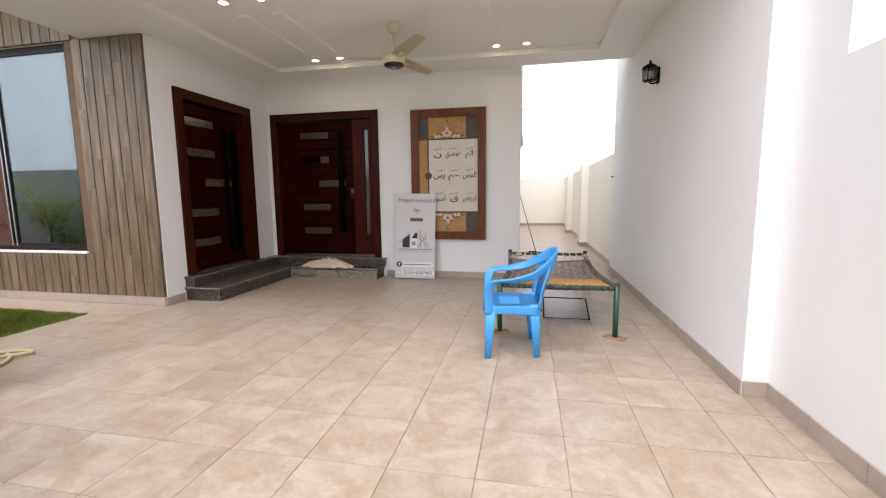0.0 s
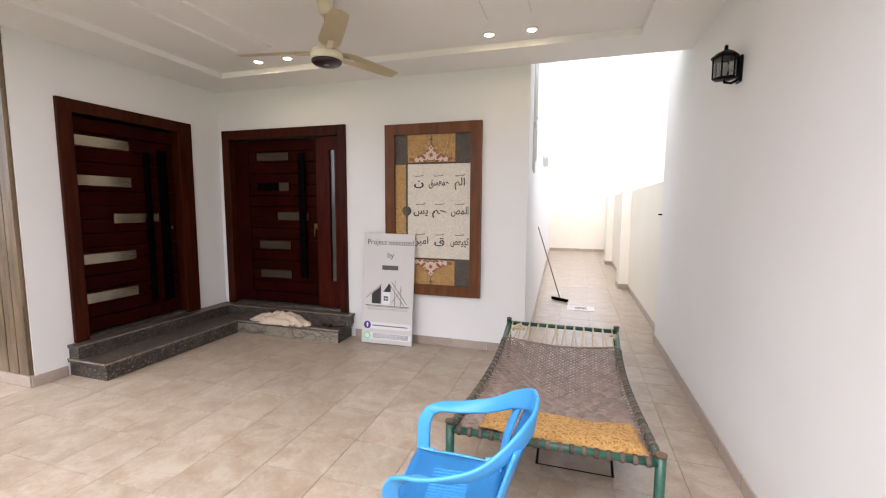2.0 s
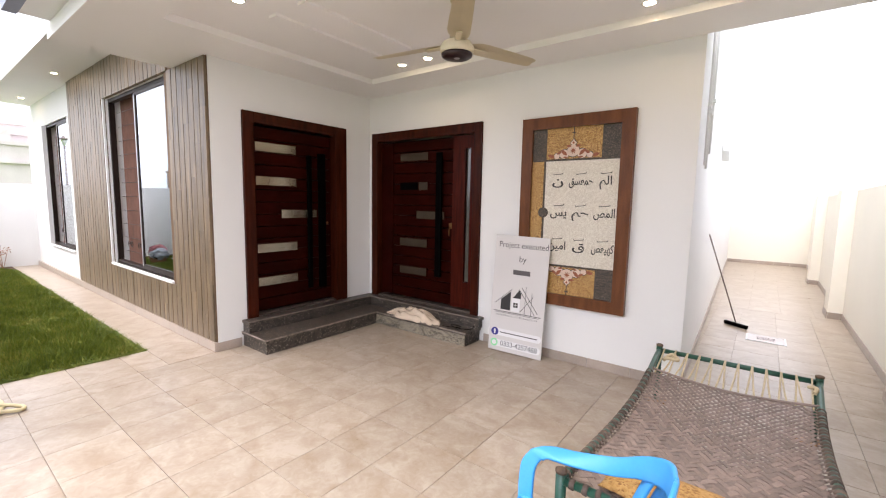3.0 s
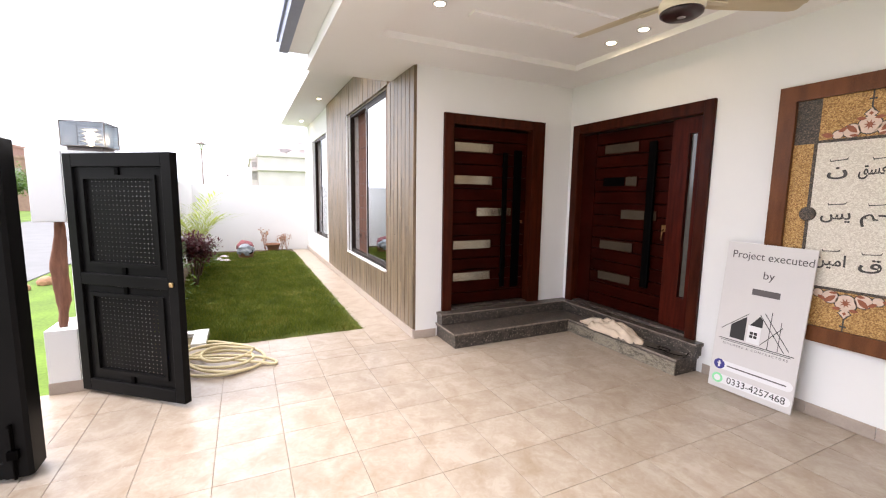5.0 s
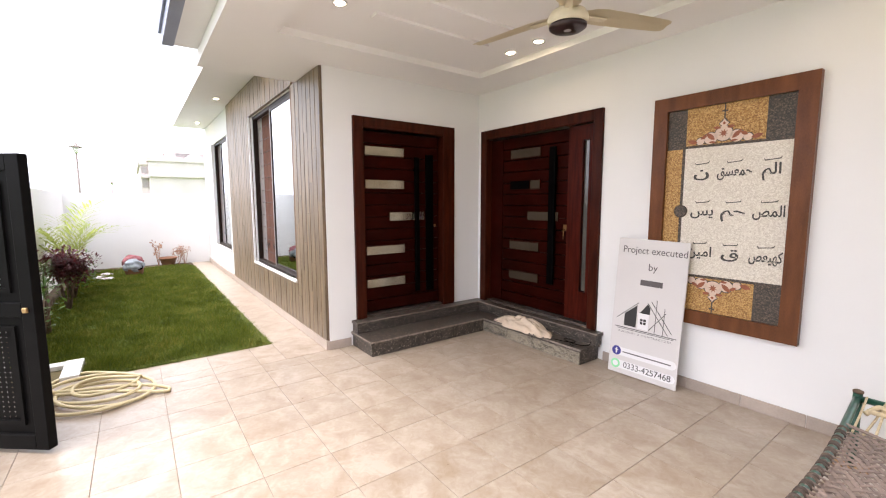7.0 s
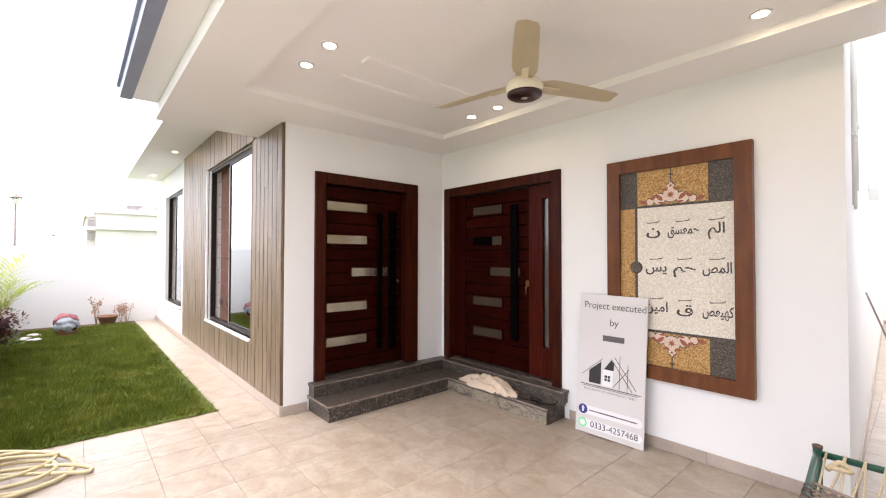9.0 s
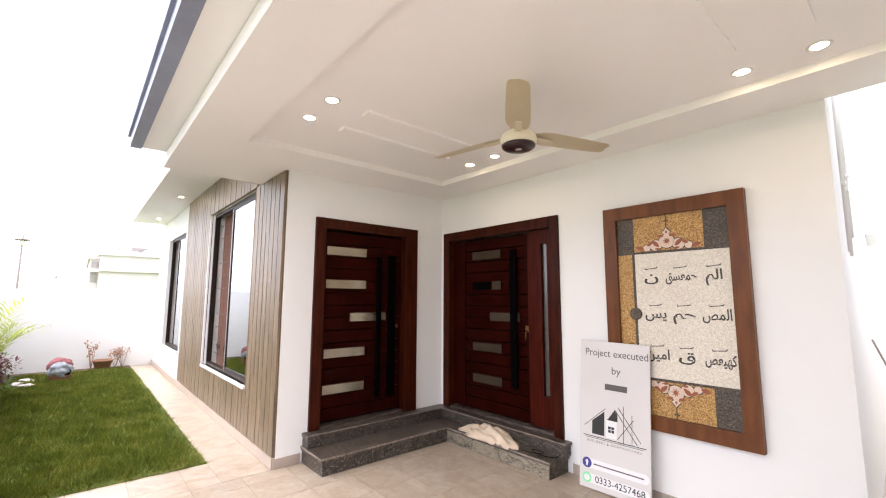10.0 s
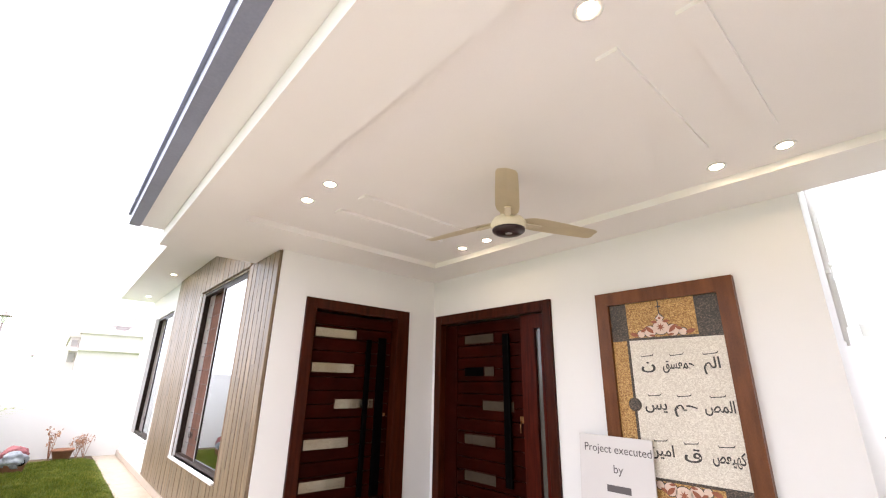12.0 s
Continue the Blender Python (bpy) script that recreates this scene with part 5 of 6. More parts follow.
bm.faces.new(rows[-1])
for v in bm.verts:
    v.co.z = max(v.co.z, 0.521)
tagged(new("ragged_cloth", mesh_of("ragged_cloth", bm, M["rust"])), "ragged rust-brown cloth hanging in the pillar slot", "cloth")
tagged(new("slot_bar", mesh_of("slot_bar", box(B(), -4.03, -3.99, 0.905, 0.935, 0.521, 1.379, 0.003), M["lamp_post"])), "grey-brown steel bar standing in the pillar slot", "bar")
for k, (x, y, r) in enumerate(((-8.6, -1.25, 0.11), (-9.2, -1.33, 0.09), (-9.7, -1.2, 0.12))):
    bm = B()
    bmesh.ops.create_icosphere(bm, subdivisions=2, radius=r)
    for v in bm.verts:
        q = 1 + 0.35 * noise.noise(v.co * 6 + Vector((k * 7, 0, 0)))
        v.co = Vector((x + v.co.x * q, y + v.co.y * q, -0.11 + max(-0.01, v.co.z * 0.9 * q + r * 0.5)))
    tagged(new("rubble_stone", mesh_of("rubble_stone", bm, M["dry"])), "orange-brown lump of rubble on the verge", "stone", "rubble on the verge")
box_lamp = thing("pillar_lamp", (-3.94, 1.113, 1.93), "square clear glass lamp with grey-brown frame on the gate pillar", "pillar lamp", rz=-6.3)
part("plinth", box(B(), -0.115, 0.115, -0.115, 0.115, 0, 0.03, 0.004), M["lamp_frame"], box_lamp)
part("tray", box(B(), -0.144, 0.144, -0.144, 0.144, 0.03, 0.037, 0.002), M["lamp_frame"], box_lamp)
for sx in (-1, 1):
    part("top_rail", box(B(), sx * 0.141 - 0.003, sx * 0.141 + 0.003, -0.144, 0.144, 0.217, 0.223), M["lamp_frame"], box_lamp)
    part("top_rail", box(B(), -0.138, 0.138, sx * 0.141 - 0.003, sx * 0.141 + 0.003, 0.217, 0.223), M["lamp_frame"], box_lamp)
    for sy in (-1, 1):
        part("corner_post", box(B(), sx * 0.141 - 0.003, sx * 0.141 + 0.003, sy * 0.141 - 0.003, sy * 0.141 + 0.003, 0.037, 0.217), M["lamp_frame"], box_lamp)
part("lid", box(B(), -0.137, 0.137, -0.137, 0.137, 0.218, 0.222), M["lamp_glass"], box_lamp, "clear glass lid")
for a in range(4):
    bm = box(B(), -0.137, 0.137, -0.1425, -0.1395, 0.0375, 0.2165)
    bm.transform(Matrix.Rotation(math.pi / 2 * a, 4, "Z"))
    part("glass_pane", bm, M["lamp_glass"], box_lamp)
for k in range(5):
    part("louvre", lathe(B(), [(0.05, 0.052 + k * 0.031), (0.07, 0.047 + k * 0.031), (0.07, 0.052 + k * 0.031), (0.05, 0.058 + k * 0.031)], 18), M["white_plastic"], box_lamp, "white louvre ring")
part("bulb", lathe(B(), [(0.012, 0.0375), (0.014, 0.08), (0.03, 0.11), (0.028, 0.15), (0.008, 0.168)], 14), M["lamp_on"], box_lamp, "lit warm bulb")


def perforated(bm, x0, x1, z0, z1, y, cols, rows, hole):
    """A sheet with square holes, open all through."""
    def cuts(a, b, n):
        p = (b - a) / n
        out = [a]
        for k in range(n):
            c = a + (k + 0.5) * p
            out += [c - hole / 2, c + hole / 2]
        return out + [b]
    X, Z = cuts(x0, x1, cols), cuts(z0, z1, rows)
    V = [[bm.verts.new((x, y, z)) for z in Z] for x in X]
    for i in range(len(X) - 1):
        for j in range(len(Z) - 1):
            if not (i % 2 and j % 2):
                bm.faces.new((V[i][j], V[i + 1][j], V[i + 1][j + 1], V[i][j + 1]))
    return bm


def gate_leaf(name, at, rz, w, h, label):
    g = thing(name, at, label, "gate", rz=rz)
    for nm, a in (("stile", (0, 0.085, 0, h)), ("stile", (w - 0.085, w, 0, h)), ("rail", (0.085, w - 0.085, 0, 0.10)), ("rail", (0.085, w - 0.085, h - 0.10, h)), ("rail", (0.085, w - 0.085, h * 0.49 - 0.045, h * 0.49 + 0.045))):
        part(nm, box(B(), a[0], a[1], -0.03, 0.03, a[2], a[3], 0.004), M["black_metal"], g)
    for z0, z1 in ((0.10, h * 0.49 - 0.045), (h * 0.49 + 0.045, h - 0.10)):
        x0, x1 = 0.085, w - 0.085
        f = part("panel_frame", boxes((x0 + 0.068, x0 + 0.094, -0.022, 0.022, z0 + 0.06, z1 - 0.06), (x1 - 0.094, x1 - 0.068, -0.022, 0.022, z0 + 0.06, z1 - 0.06), (x0 + 0.094, x1 - 0.094, -0.022, 0.022, z0 + 0.06, z0 + 0.09), (x0 + 0.094, x1 - 0.094, -0.022, 0.022, z1 - 0.09, z1 - 0.06)), M["black_metal"], g)
        part("border_sheet", boxes((x0, x0 + 0.068, -0.006, 0.006, z0, z1), (x1 - 0.068, x1, -0.006, 0.006, z0, z1), (x0 + 0.068, x1 - 0.068, -0.006, 0.006, z0, z0 + 0.06), (x0 + 0.068, x1 - 0.068, -0.006, 0.006, z1 - 0.06, z1)), M["black_metal"], f)
        part("perforated_sheet", perforated(B(), x0 + 0.094, x1 - 0.094, z0 + 0.09, z1 - 0.09, 0.0, 17, 18, 0.0062), M["black_metal"], f, "black perforated sheet")
        for zz in (z0 + 0.03, z1 - 0.03):
            part("spacer", box(B(), (x0 + x1) / 2 - 0.018, (x0 + x1) / 2 + 0.018, -0.02, 0.02, zz - 0.028, zz + 0.028, 0.002), M["door_black"], g)
    return g


leaf = gate_leaf("pedestrian_gate", (-3.80, 0.985, 0.03), 50.9, 1.0, 1.87, "black steel gate leaf with perforated panels, standing open")
part("lock", box(B(), 0.93, 0.965, -0.045, -0.028, 0.90, 0.935, 0.008), M["brass"], leaf, "small brass lock")
for z in (0.25, 1.6):
    part("hinge", tube(B(), [(-0.012, 0, z), (-0.012, 0, z + 0.12)], 0.014, 8), M["black_metal"], leaf)
main = thing("main_gate", (-2.67, 1.07, 0.03), "black steel driveway gate leaf, standing open", "gate")
part("end_post", slab(B(), [(-0.1, -0.12), (0.1, -0.12), (0.1, -0.02), (0.085, 0.0), (-0.07, 0.0), (-0.1, -0.03)], 0, 1.86), M["black_metal"], main)
part("face_panel", boxes((0.0, 0.06, -1.6, -0.121, 0.09, 1.77)), M["black_metal"], main)
part("top_rail", box(B(), -0.04, 0.09, -1.6, -0.121, 1.77, 1.86, 0.004), M["black_metal"], main)
part("foot_rail", box(B(), -0.04, 0.09, -1.6, -0.121, 0.0, 0.09, 0.004), M["black_metal"], main)
part("far_post", box(B(), -0.1, 0.1, -1.72, -1.601, 0, 1.86, 0.006), M["black_metal"], main)
part("drop_bolt", tube(B(), [(0.112, -0.07, 0.0), (0.112, -0.07, 0.32), (0.14, -0.07, 0.32)], 0.009, 8), M["door_black"], main)
part("bolt_guide", box(B(), 0.1, 0.13, -0.095, -0.045, 0.12, 0.17, 0.003), M["door_black"], main)

# ---- garden hose ----
along, across = Vector((0.62, 0.785, 0)), Vector((-0.785, 0.62, 0))


def hose_at(a, b, z):
    return Vector((-4.05, 2.0, 0)) + along * a + across * b + Vector((0, 0, z))


pts = []
for k in range(150):
    t = k / 149
    a = 0.3 + t * 2 * math.pi * 3.6
    wide, deep = 0.40 - 0.13 * t + 0.05 * math.sin(13 * t), 0.34 - 0.16 * t + 0.05 * math.sin(9 * t + 1)
    pts.append(hose_at(-0.04 + 0.07 * math.sin(7 * t) + wide * math.cos(a), -0.08 + 0.10 * t + 0.04 * math.cos(8 * t) - deep * math.sin(a), 0.016 + 0.050 * t + 0.010 * math.sin(a * 1.7)))
pts += smooth_path([pts[-1], hose_at(0.12, 0.22, 0.06), hose_at(-0.25, 0.30, 0.05), hose_at(-0.52, 0.32, 0.03), hose_at(-0.60, 0.12, 0.03), hose_at(-0.38, -0.10, 0.045), hose_at(0.0, -0.02, 0.06), hose_at(0.28, 0.06, 0.05), hose_at(0.46, 0.08, 0.02), hose_at(0.50, 0.02, 0.018), hose_at(0.38, -0.02, 0.03), hose_at(0.05, -0.10, 0.06), hose_at(-0.30, -0.16, 0.05)])[1:]
tagged(new("garden_hose", mesh_of("garden_hose", tube(B(), pts, 0.0145, 8), M["hose"])), "cream garden hose coiled loosely on the tiles", "hose")
kerb = thing("planter_kerb", (-5.05, 1.64, 0), "white kerb planks round the bare lawn corner", "kerb")
part("kerb_plank", box(B(), 0.0, 0.52, 0.0, 0.14, 0.001, 0.055, 0.006), M["wall"], kerb)
part("kerb_plank", box(B(), 0.0, 0.12, -0.52, -0.002, 0.001, 0.05, 0.006), M["wall"], kerb)


# ---- plants ----
def leaf_blade(bm, p, d, length, width, droop=0.3, up=Vector((0, 0, 1))):
    d = d.normalized()
    side = d.cross(up)
    side = side.normalized() * width / 2 if side.length > 1e-4 else Vector((width / 2, 0, 0))
    q = p + d * length * 0.5 + Vector((0, 0, -droop * length * 0.12))
    e = p + d * length + Vector((0, 0, -droop * length * 0.5))
    a, b, c, f = bm.verts.new(p), bm.verts.new(q - side), bm.verts.new(q + side), bm.verts.new(e)
    bm.faces.new((a, b, c))
    bm.faces.new((b, f, c))


def frond(bm, p, d, length, leaflets, width, rnd):
    """A feathered palm-like leaf: a bent rib with leaflets on both sides."""
    d = d.normalized()
    pts = []
    for k in range(9):
        t = k / 8
        pts.append(p + d * length * t + Vector((d.x * 0.25 * t * t, d.y * 0.25 * t * t, -0.28 * t * t)) * length)
    tube(bm, pts, 0.006, 4, taper=[1 - 0.09 * k for k in range(9)])
    for k in range(leaflets):
        t = 0.2 + 0.8 * k / leaflets
        i = min(7, int(t * 8))
        q = pts[i].lerp(pts[i + 1], t * 8 - i)
        ax = (pts[i + 1] - pts[i]).normalized()
        sd = ax.cross(Vector((0, 0, 1)))
        sd = sd.normalized() if sd.length > 1e-3 else Vector((1, 0, 0))
        for s in (-1, 1):
            leaf_blade(bm, q, ax * 0.7 + sd * s * 0.8 + Vector((0, 0, rnd.uniform(-0.1, 0.25))), length * rnd.uniform(0.22, 0.34), width, 0.4)


def feather_plant(name, at, fronds, length, width, spread, mat, label, seed, rise=0.9):
    rnd = random.Random(seed)
    o = thing(name, at, label, "plant")
    part("stem", tube(B(), [(0, 0, -0.02), (0.02, 0.01, rise * 0.3), (0, 0.02, rise * 0.55)], 0.03, 8, taper=[1, 0.8, 0.6]), M["bark"], o)
    for k in range(fronds):
        a = 2.4 * k + rnd.uniform(-0.3, 0.3)
        el = rnd.uniform(0.5, 1.35)
        bm = B()
        frond(bm, Vector((0, 0, rise * rnd.uniform(0.25, 0.55))), Vector((math.cos(a) * math.cos(el) * spread, math.sin(a) * math.cos(el) * spread, math.sin(el))), length * rnd.uniform(0.7, 1.1), 11, width, rnd)
        part("frond", bm, mat, o)
    return o


def bush(name, at, radius, height, leaves, size, mat, label, seed, stems=5, low=0.35):
    rnd = random.Random(seed)
    o = thing(name, at, label, "shrub")
    tips = []
    bm = B()
    for k in range(stems):
        a = 2 * math.pi * k / stems + rnd.uniform(-0.4, 0.4)
        tip = Vector((math.cos(a) * radius * 0.55, math.sin(a) * radius * 0.55, height * rnd.uniform(0.7, 0.95)))
        tube(bm, [(0, 0, -0.02), tip * 0.45 + Vector((0, 0, 0.02)), tip], 0.014, 6, taper=[1.2, 0.8, 0.35])
        tips.append(tip)
    part("stems", bm, M["bark"], o)
    bm = B()
    for k in range(leaves):
        t = rnd.choice(tips) * rnd.uniform(low, 1.0)
        p = t + Vector((rnd.gauss(0, radius * 0.33), rnd.gauss(0, radius * 0.33), rnd.gauss(0, radius * 0.22)))
        p.z = max(p.z, 0.05)
        d = Vector((rnd.uniform(-1, 1), rnd.uniform(-1, 1), rnd.uniform(-0.4, 0.8)))
        leaf_blade(bm, p, d, size * rnd.uniform(0.6, 1.3), size * 0.36, 0.3)
    tagged(part("foliage", bm, mat, o), kind="stuff")
    return o


feather_plant("areca_palm", (-9.4, 1.27, 0), 17, 1.25, 0.036, 0.72, M["leaf_light"], "yellow-green feathery palm by the garden wall", 3, 1.35)
feather_plant("areca_palm", (-6.3, 1.2, 0), 4, 0.5, 0.03, 0.45, M["leaf"], "dark green feathery palm behind the open gate", 4, 1.2)
feather_plant("spiky_shrub", (-6.5, 1.34, 0), 4, 0.5, 0.02, 0.12, M["leaf"], "upright green spiky plant beside the red shrub", 5, 1.1)
bush("croton_shrub", (-7.7, 1.42, 0), 0.30, 0.95, 2000, 0.085, M["leaf_red"], "dark maroon leafy shrub on a thin trunk", 6, 6, 0.72)
bush("low_shrub", (-8.8, 1.38, 0), 0.34, 0.8, 500, 0.10, M["leaf"], "green leafy shrub behind the maroon one", 7, 6, 0.5)
bush("twiggy_shrub", (-5.75, 1.36, 0), 0.28, 0.75, 200, 0.09, M["leaf"], "sparse dark twiggy shrub by the gate", 8, 8, 0.5)


def pot(name, at, r, h, label):
    o = thing(name, at, label, "plant pot")
    part("pot_body", lathe(B(), [(r * 0.62, 0.0), (r * 0.68, 0.02), (r * 0.95, h - 0.04), (r * 1.05, h - 0.035), (r * 1.06, h), (r * 0.9, h), (r * 0.85, h - 0.03)], 22), M["terracotta"], o)
    part("pot_soil", lathe(B(), [(r * 0.8, h - 0.05), (r * 0.82, h - 0.03), (0.01, h - 0.025)], 16), M["soil"], o)
    return o


pot("plant_pot", (-12.25, 2.9, 0), 0.19, 0.24, "brown terracotta pot at the garden wall")
for k, (x, y, hh) in enumerate(((-12.35, 2.70, 0.62), (-12.4, 3.15, 0.55), (-12.42, 3.28, 0.45))):
    rnd = random.Random(20 + k)
    o = thing("dried_plant", (x, y, 0), "dried brown flower stalks by the garden wall", "plant", "dried stalks")
    bm = B()
    fl = B()
    for j in range(6):
        e = Vector((rnd.uniform(-0.12, 0.12), rnd.uniform(-0.14, 0.14), hh * rnd.uniform(0.6, 1.0)))
        tube(bm, [(0, 0, -0.01), e * 0.5 + Vector((0.01, 0, 0)), e], 0.005, 5)
        for q in range(16):
            leaf_blade(fl, e + Vector((rnd.gauss(0, 0.03), rnd.gauss(0, 0.03), rnd.gauss(0, 0.03))), Vector((rnd.uniform(-1, 1), rnd.uniform(-1, 1), rnd.uniform(-1, 1))), 0.06, 0.035, 0.2)
    part("stalks", bm, M["dry"], o)
    part("dry_heads", fl, M["dry"], o)
heap = thing("cloth_bundle", (-11.0, 2.2, 0), "bundle of grey and red cloth heaped on a pot", "bundle")
part("pot_body", lathe(B(), [(0.13, 0.0), (0.15, 0.03), (0.18, 0.16), (0.19, 0.18), (0.15, 0.18)], 20), M["terracotta"], heap)
for nm, mat, c, r, sd in (("grey_cloth", M["bag"], (0.07, 0.0, 0.25), (0.15, 0.19, 0.15), 1), ("red_cloth", M["bag_red"], (-0.03, -0.01, 0.31), (0.17, 0.19, 0.16), 2)):
    bm = B()
    bmesh.ops.create_icosphere(bm, subdivisions=4, radius=1)
    for v in bm.verts:
        k = 1 + 0.22 * noise.noise(v.co * 2.2 + Vector((sd * 5, 0, 0))) + 0.08 * noise.noise(v.co * 6)
        v.co = Vector((c[0] + v.co.x * r[0] * k, c[1] + v.co.y * r[1] * k, c[2] + v.co.z * r[2] * k))
    for f in bm.faces:
        f.smooth = True
    part(nm, bm, mat, heap)
# The shade inside the vessel's mouth is drawn as a solid black disc.
part("pot_mouth", lathe(B(), [(0.055, 0.0), (0.06, 0.012), (0.045, 0.014)], 14), M["door_black"], heap, "black disc drawn for the shaded mouth of a tipped vessel").matrix_local = pose(0.17, 0.10, 0.21, 0, 75, 10)
bm = B()
ribbon(bm, smooth_path([(0.16, -0.10, 0.30), (0.20, -0.06, 0.24), (0.21, 0.0, 0.17), (0.19, 0.04, 0.12)], 4), [(0.01, 0.05, 0.0)] * 13, 0.008)
part("cloth_end", bm, M["bag"], heap, "pale grey cloth end hanging down")
for k, (x, y) in enumerate(((-10.7, 1.75), (-11.0, 1.62), (-11.4, 1.7))):
    bm = B()
    bmesh.ops.create_icosphere(bm, subdivisions=3, radius=1)
    for v in bm.verts:
        q = 1 + 0.3 * noise.noise(v.co * 2 + Vector((k * 4, 1, 0)))
        v.co = Vector((x + v.co.x * 0.16 * q, y + v.co.y * 0.12 * q, 0.03 + v.co.z * 0.035 * q))
    tagged(new("pale_rag", mesh_of("pale_rag", bm, M["far_white"])), "pale rag lying on the lawn edge", "rag", "rags")
structure("garden_bed", boxes((-12.69, -4.8, 0.965, 1.25, -0.02, 0.012), (-12.69, -12.2, 1.22, 3.44, -0.02, 0.012)), M["soil"], "bare soil strip along the garden walls", "soil")

# lawn blades
rng = np.random.default_rng(11)
NB = 150000
gx = -4.52 - (rng.random(NB) ** 1.25) * 7.6
gy = 1.18 + rng.random(NB) * 2.27
gy = np.where((gy < 1.35) & (rng.random(NB) < 0.5), gy + 0.4, gy)
gx = np.where((gx > -5.08) & (gy < 1.80), gx - 3.0, gx)
tuft = np.sin(gx * 9.1 + 2 * np.sin(gy * 5.3)) * np.cos(gy * 11.7 + 1.5 * np.sin(gx * 4.1))
rim = np.clip(np.minimum(3.45 - gy, -4.52 - gx) / 0.16, 0.25, 1.0)
hh = (0.036 + 0.045 * rng.random(NB) + 0.014 * tuft + 0.012 * np.sin(gx * 3.1) * np.cos(gy * 4.3)) * rim
ang = rng.random(NB) * 2 * np.pi
ww = 0.003 + 0.003 * rng.random(NB) + 0.0006 * (-4.6 - gx)
dx, dy = np.cos(ang) * ww, np.sin(ang) * ww
lx, ly = rng.normal(0, 0.028, NB) + 0.012 * tuft, rng.normal(0, 0.028, NB)
co = np.empty((NB, 3, 3), np.float32)
co[:, 0] = np.stack([gx - dx, gy - dy, np.zeros(NB)], 1)
co[:, 1] = np.stack([gx + dx, gy + dy, np.zeros(NB)], 1)
co[:, 2] = np.stack([gx + lx, gy + ly, hh], 1)
me = bpy.data.meshes.new("lawn_grass")
me.vertices.add(NB * 3)
me.vertices.foreach_set("co", co.ravel())
me.loops.add(NB * 3)
me.loops.foreach_set("vertex_index", np.arange(NB * 3, dtype=np.int32))
me.polygons.add(NB)
me.polygons.foreach_set("loop_start", np.arange(0, NB * 3, 3, dtype=np.int32))
me.update(calc_edges=True)
me.materials.append(M["blade"])
tagged(new("lawn_grass", me), "short dense green lawn", "grass", kind="stuff")


# ---- distance ----
def street_lamp(at, h):
    o = thing("street_lamp", at, "tall brown street lamp with lantern head", "street lamp", "street lamps")
    part("post", tube(B(), [(0, 0, 0), (0, 0, h * 0.3), (0, 0, h - 0.5)], 0.075, 10, taper=[1.3, 0.8, 0.55]), M["lamp_post"], o)
    part("lantern", lathe(B(), [(0.05, h - 0.5), (0.13, h - 0.3), (0.15, h - 0.14)], 8), M["white_plastic"], o)
    part("hood", lathe(B(), [(0.30, h - 0.16), (0.29, h - 0.12), (0.1, h - 0.05), (0.03, h + 0.08)], 12), M["lamp_post"], o)


street_lamp((-31.0, -0.1, -0.12), 4.98)
street_lamp((-69.0, 0.24, -0.12), 4.45)


def building(name, at, blocks, windows, mat, label):
    o = thing(name, at, label, "house")
    for b in blocks:
        w = part("wall", box(B(), *b), mat, o)
        part("parapet", boxes((b[0] - 0.1, b[1] + 0.1, b[2] - 0.1, b[3] + 0.1, b[5] - 0.18, b[5] + 0.02)), mat, w)
    for x0, x1, y0, y1, z0, z1 in windows:
        part("window", box(B(), x0, x1, y0, y1, z0, z1), M["far_window"], o, "dark window")
    return o


house = building("far_house", (-31, 2.4, -0.12), [(-11, 0, 0.78, 14, 0, 4.45), (-11, -0.7, 0.36, 0.775, 0, 4.25), (-11, -1.2, 1.75, 14, 4.475, 5.1), (-11, -2.2, 3.3, 14, 5.125, 5.75)], [(-0.71, -0.64, 0.42, 0.70, 3.55, 3.9), (-0.71, -0.64, 0.42, 0.70, 2.7, 3.2), (-1.21, -1.14, 2.3, 3.4, 4.72, 4.95)], M["far_white"], "pale unfinished plaster house beyond the garden wall")
part("ledge", box(B(), 0.002, 0.16, 0.70, 14, 3.32, 3.44), M["far_white"], house)
part("ledge", box(B(), -0.698, -0.4, 0.34, 0.775, 3.28, 3.42), M["far_white"], house)
for k in range(5):
    part("stair_step", box(B(), -1.0, -0.2, 2.75 + 0.16 * k, 2.91 + 0.16 * k, 4.475, 4.62 + 0.14 * k), M["far_white"], house)
part("roof_rod", tube(B(), [(-2.0, 2.25, 5.1), (-2.0, 2.2, 6.9)], 0.02, 6), M["lamp_post"], house, "thin rod on the roof")
building("brick_house", (-47, -17.5, -0.12), [(-6, 0, -3, 4.6, 0, 4.6), (-6, -1.5, -3, 2, 4.61, 5.6)], [(0.0, 0.06, 0.6, 1.4, 2.4, 3.6), (0.0, 0.06, 2.2, 3.0, 2.4, 3.6), (0.0, 0.06, 0.6, 1.4, 0.6, 1.8)], M["brick"], "reddish brick house across the street")


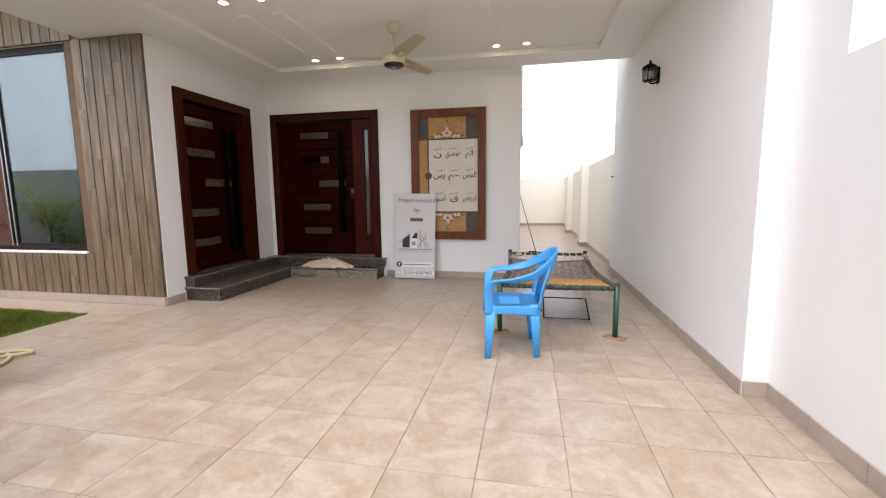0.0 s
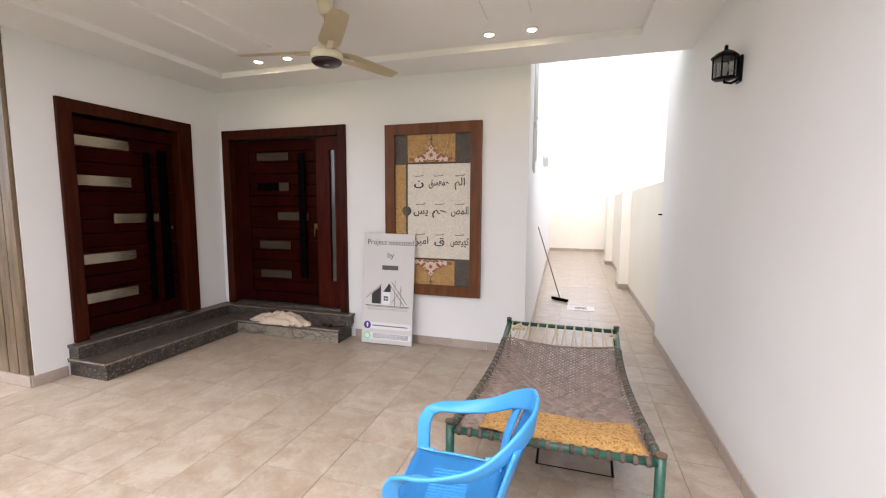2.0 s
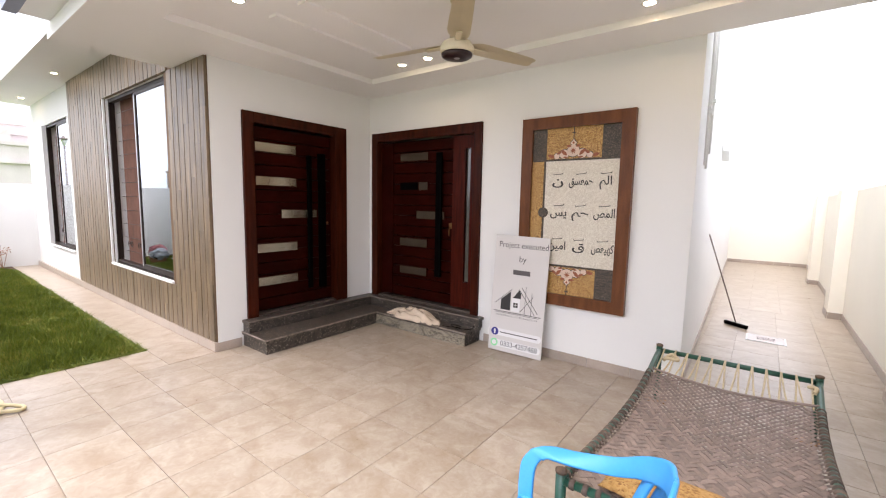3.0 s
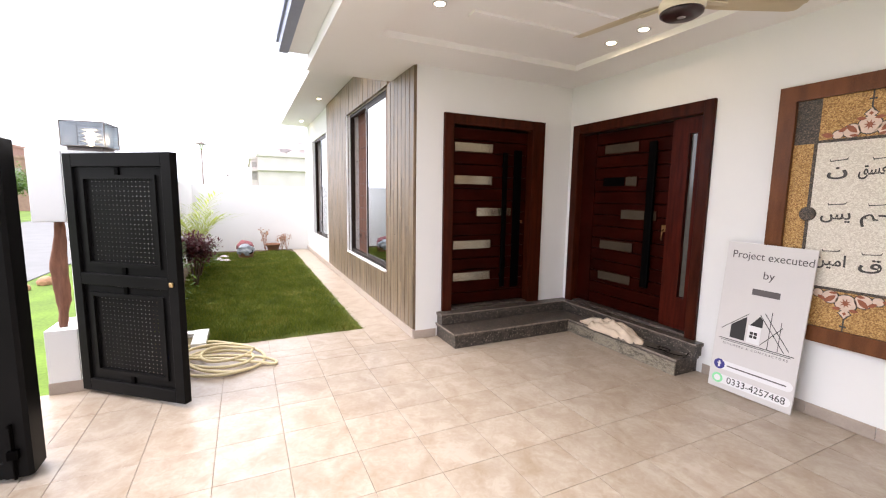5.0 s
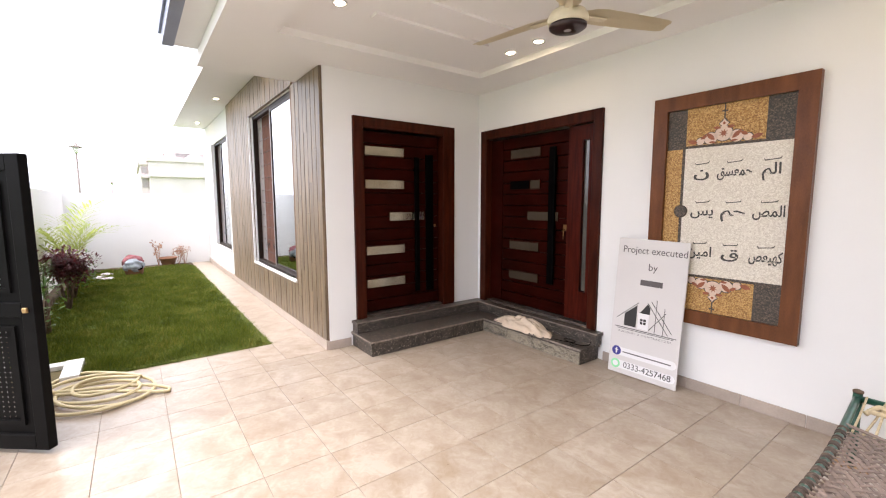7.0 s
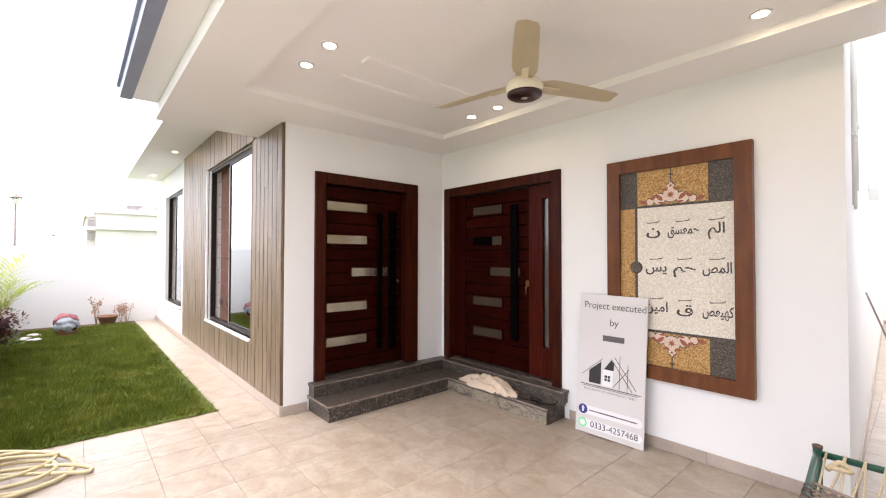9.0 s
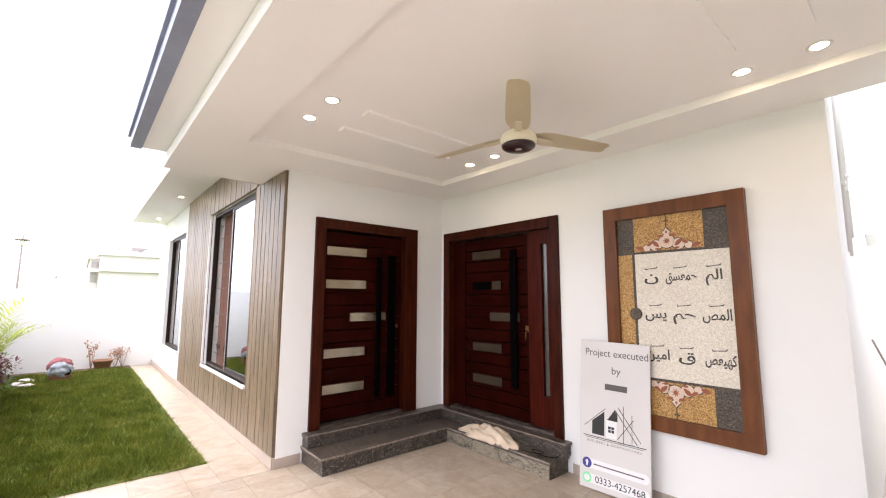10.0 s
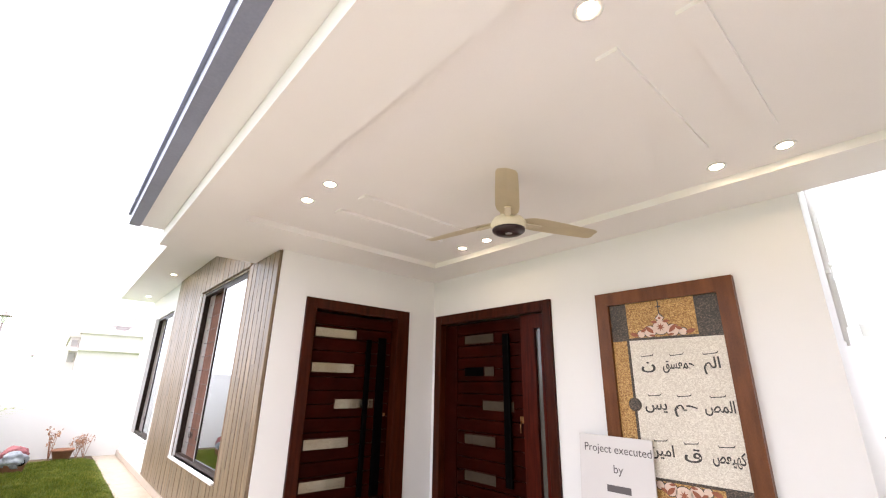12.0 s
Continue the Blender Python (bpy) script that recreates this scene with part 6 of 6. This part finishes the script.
def tree(at, h, r, seed):
    rnd = random.Random(seed)
    o = thing("street_tree", at, "small green street tree on the far verge", "tree", "street trees")
    bm = tube(B(), [(0, 0, -0.05), (0.05, 0, h * 0.3), (0, 0.06, h * 0.55)], 0.09, 8, taper=[1.3, 0.9, 0.6])
    tips = []
    for k in range(7):
        a = 2.4 * k
        e = Vector((math.cos(a) * r * 0.7, math.sin(a) * r * 0.7, h * rnd.uniform(0.6, 0.95)))
        tube(bm, [(0, 0.05, h * 0.45), e * 0.6 + Vector((0, 0, h * 0.2)), e], 0.04, 6, taper=[1, 0.6, 0.3])
        tips.append(e)
    part("trunk", bm, M["bark"], o)
    bm = B()
    for k in range(1600):
        t = rnd.choice(tips)
        leaf_blade(bm, t + Vector((rnd.gauss(0, r * 0.3), rnd.gauss(0, r * 0.3), rnd.gauss(0, r * 0.25))), Vector((rnd.uniform(-1, 1), rnd.uniform(-1, 1), rnd.uniform(-0.5, 0.8))), 0.22, 0.11)
    part("crown", bm, M["leaf"], o)


tree((-31.5, -9.9, -0.12), 2.9, 0.85, 31)
tree((-40, -11.5, -0.12), 3.4, 1.0, 32)

# ---- floor tiles ----
TS, TXO, TYO = 0.4075, -2.09, 2.385
tile_cache = {}


def tile_piece(parent, x0, x1, y0, y1):
    w, d = round(x1 - x0, 3), round(y1 - y0, 3)
    if w < 0.02 or d < 0.02:
        return
    if (w, d) not in tile_cache:
        tile_cache[w, d] = mesh_of("floor_tile", box(B(), 0.0013, w - 0.0013, 0.0013, d - 0.0013, -0.008, 0.0, 0.0012), M["tile"])
    o = new("floor_tile", tile_cache[w, d])
    o.parent, o.location = parent, (x0, y0, 0)


def tile_area(parent, X0, X1, Y0, Y1):
    i0, i1 = math.floor((X0 - TXO) / TS), math.ceil((X1 - TXO) / TS)
    j0, j1 = math.floor((Y0 - TYO) / TS), math.ceil((Y1 - TYO) / TS)
    for i in range(i0, i1):
        for j in range(j0, j1):
            tile_piece(parent, max(X0, TXO + i * TS), min(X1, TXO + (i + 1) * TS), max(Y0, TYO + j * TS), min(Y1, TYO + (j + 1) * TS))


floor_ob = bpy.data.objects["floor"]
tile_area(floor_ob, XW, 1.46, 1.0, YB)
tile_area(floor_ob, -4.52, XW, 1.35, 3.45)
tile_area(floor_ob, 0.02, 1.6, YB, 10.2)
tile_area(floor_ob, 1.46, 1.6, 1.0, 2.633)
rest = B()
for X0, X1, Y0, Y1 in ((-3.83, 1.6, -0.6, 1.0), (0.02, 1.6, 10.2, 17.2), (-0.3, 0.02, 6.3, 17.2), (-12.7, XW - 0.003, 3.45, YF - 0.04), (-4.52, XW, 1.0, 1.35)):
    i = X0
    while i < X1 - 0.02:
        j = Y0
        while j < Y1 - 0.02:
            box(rest, i + 0.0012, min(i + TS, X1) - 0.0012, j + 0.0012, min(j + TS, Y1) - 0.0012, -0.008, 0.0)
            j += TS
        i += TS
tiles = part("far_tiles", rest, M["tile"], floor_ob)
tagged(tiles, kind="stuff")
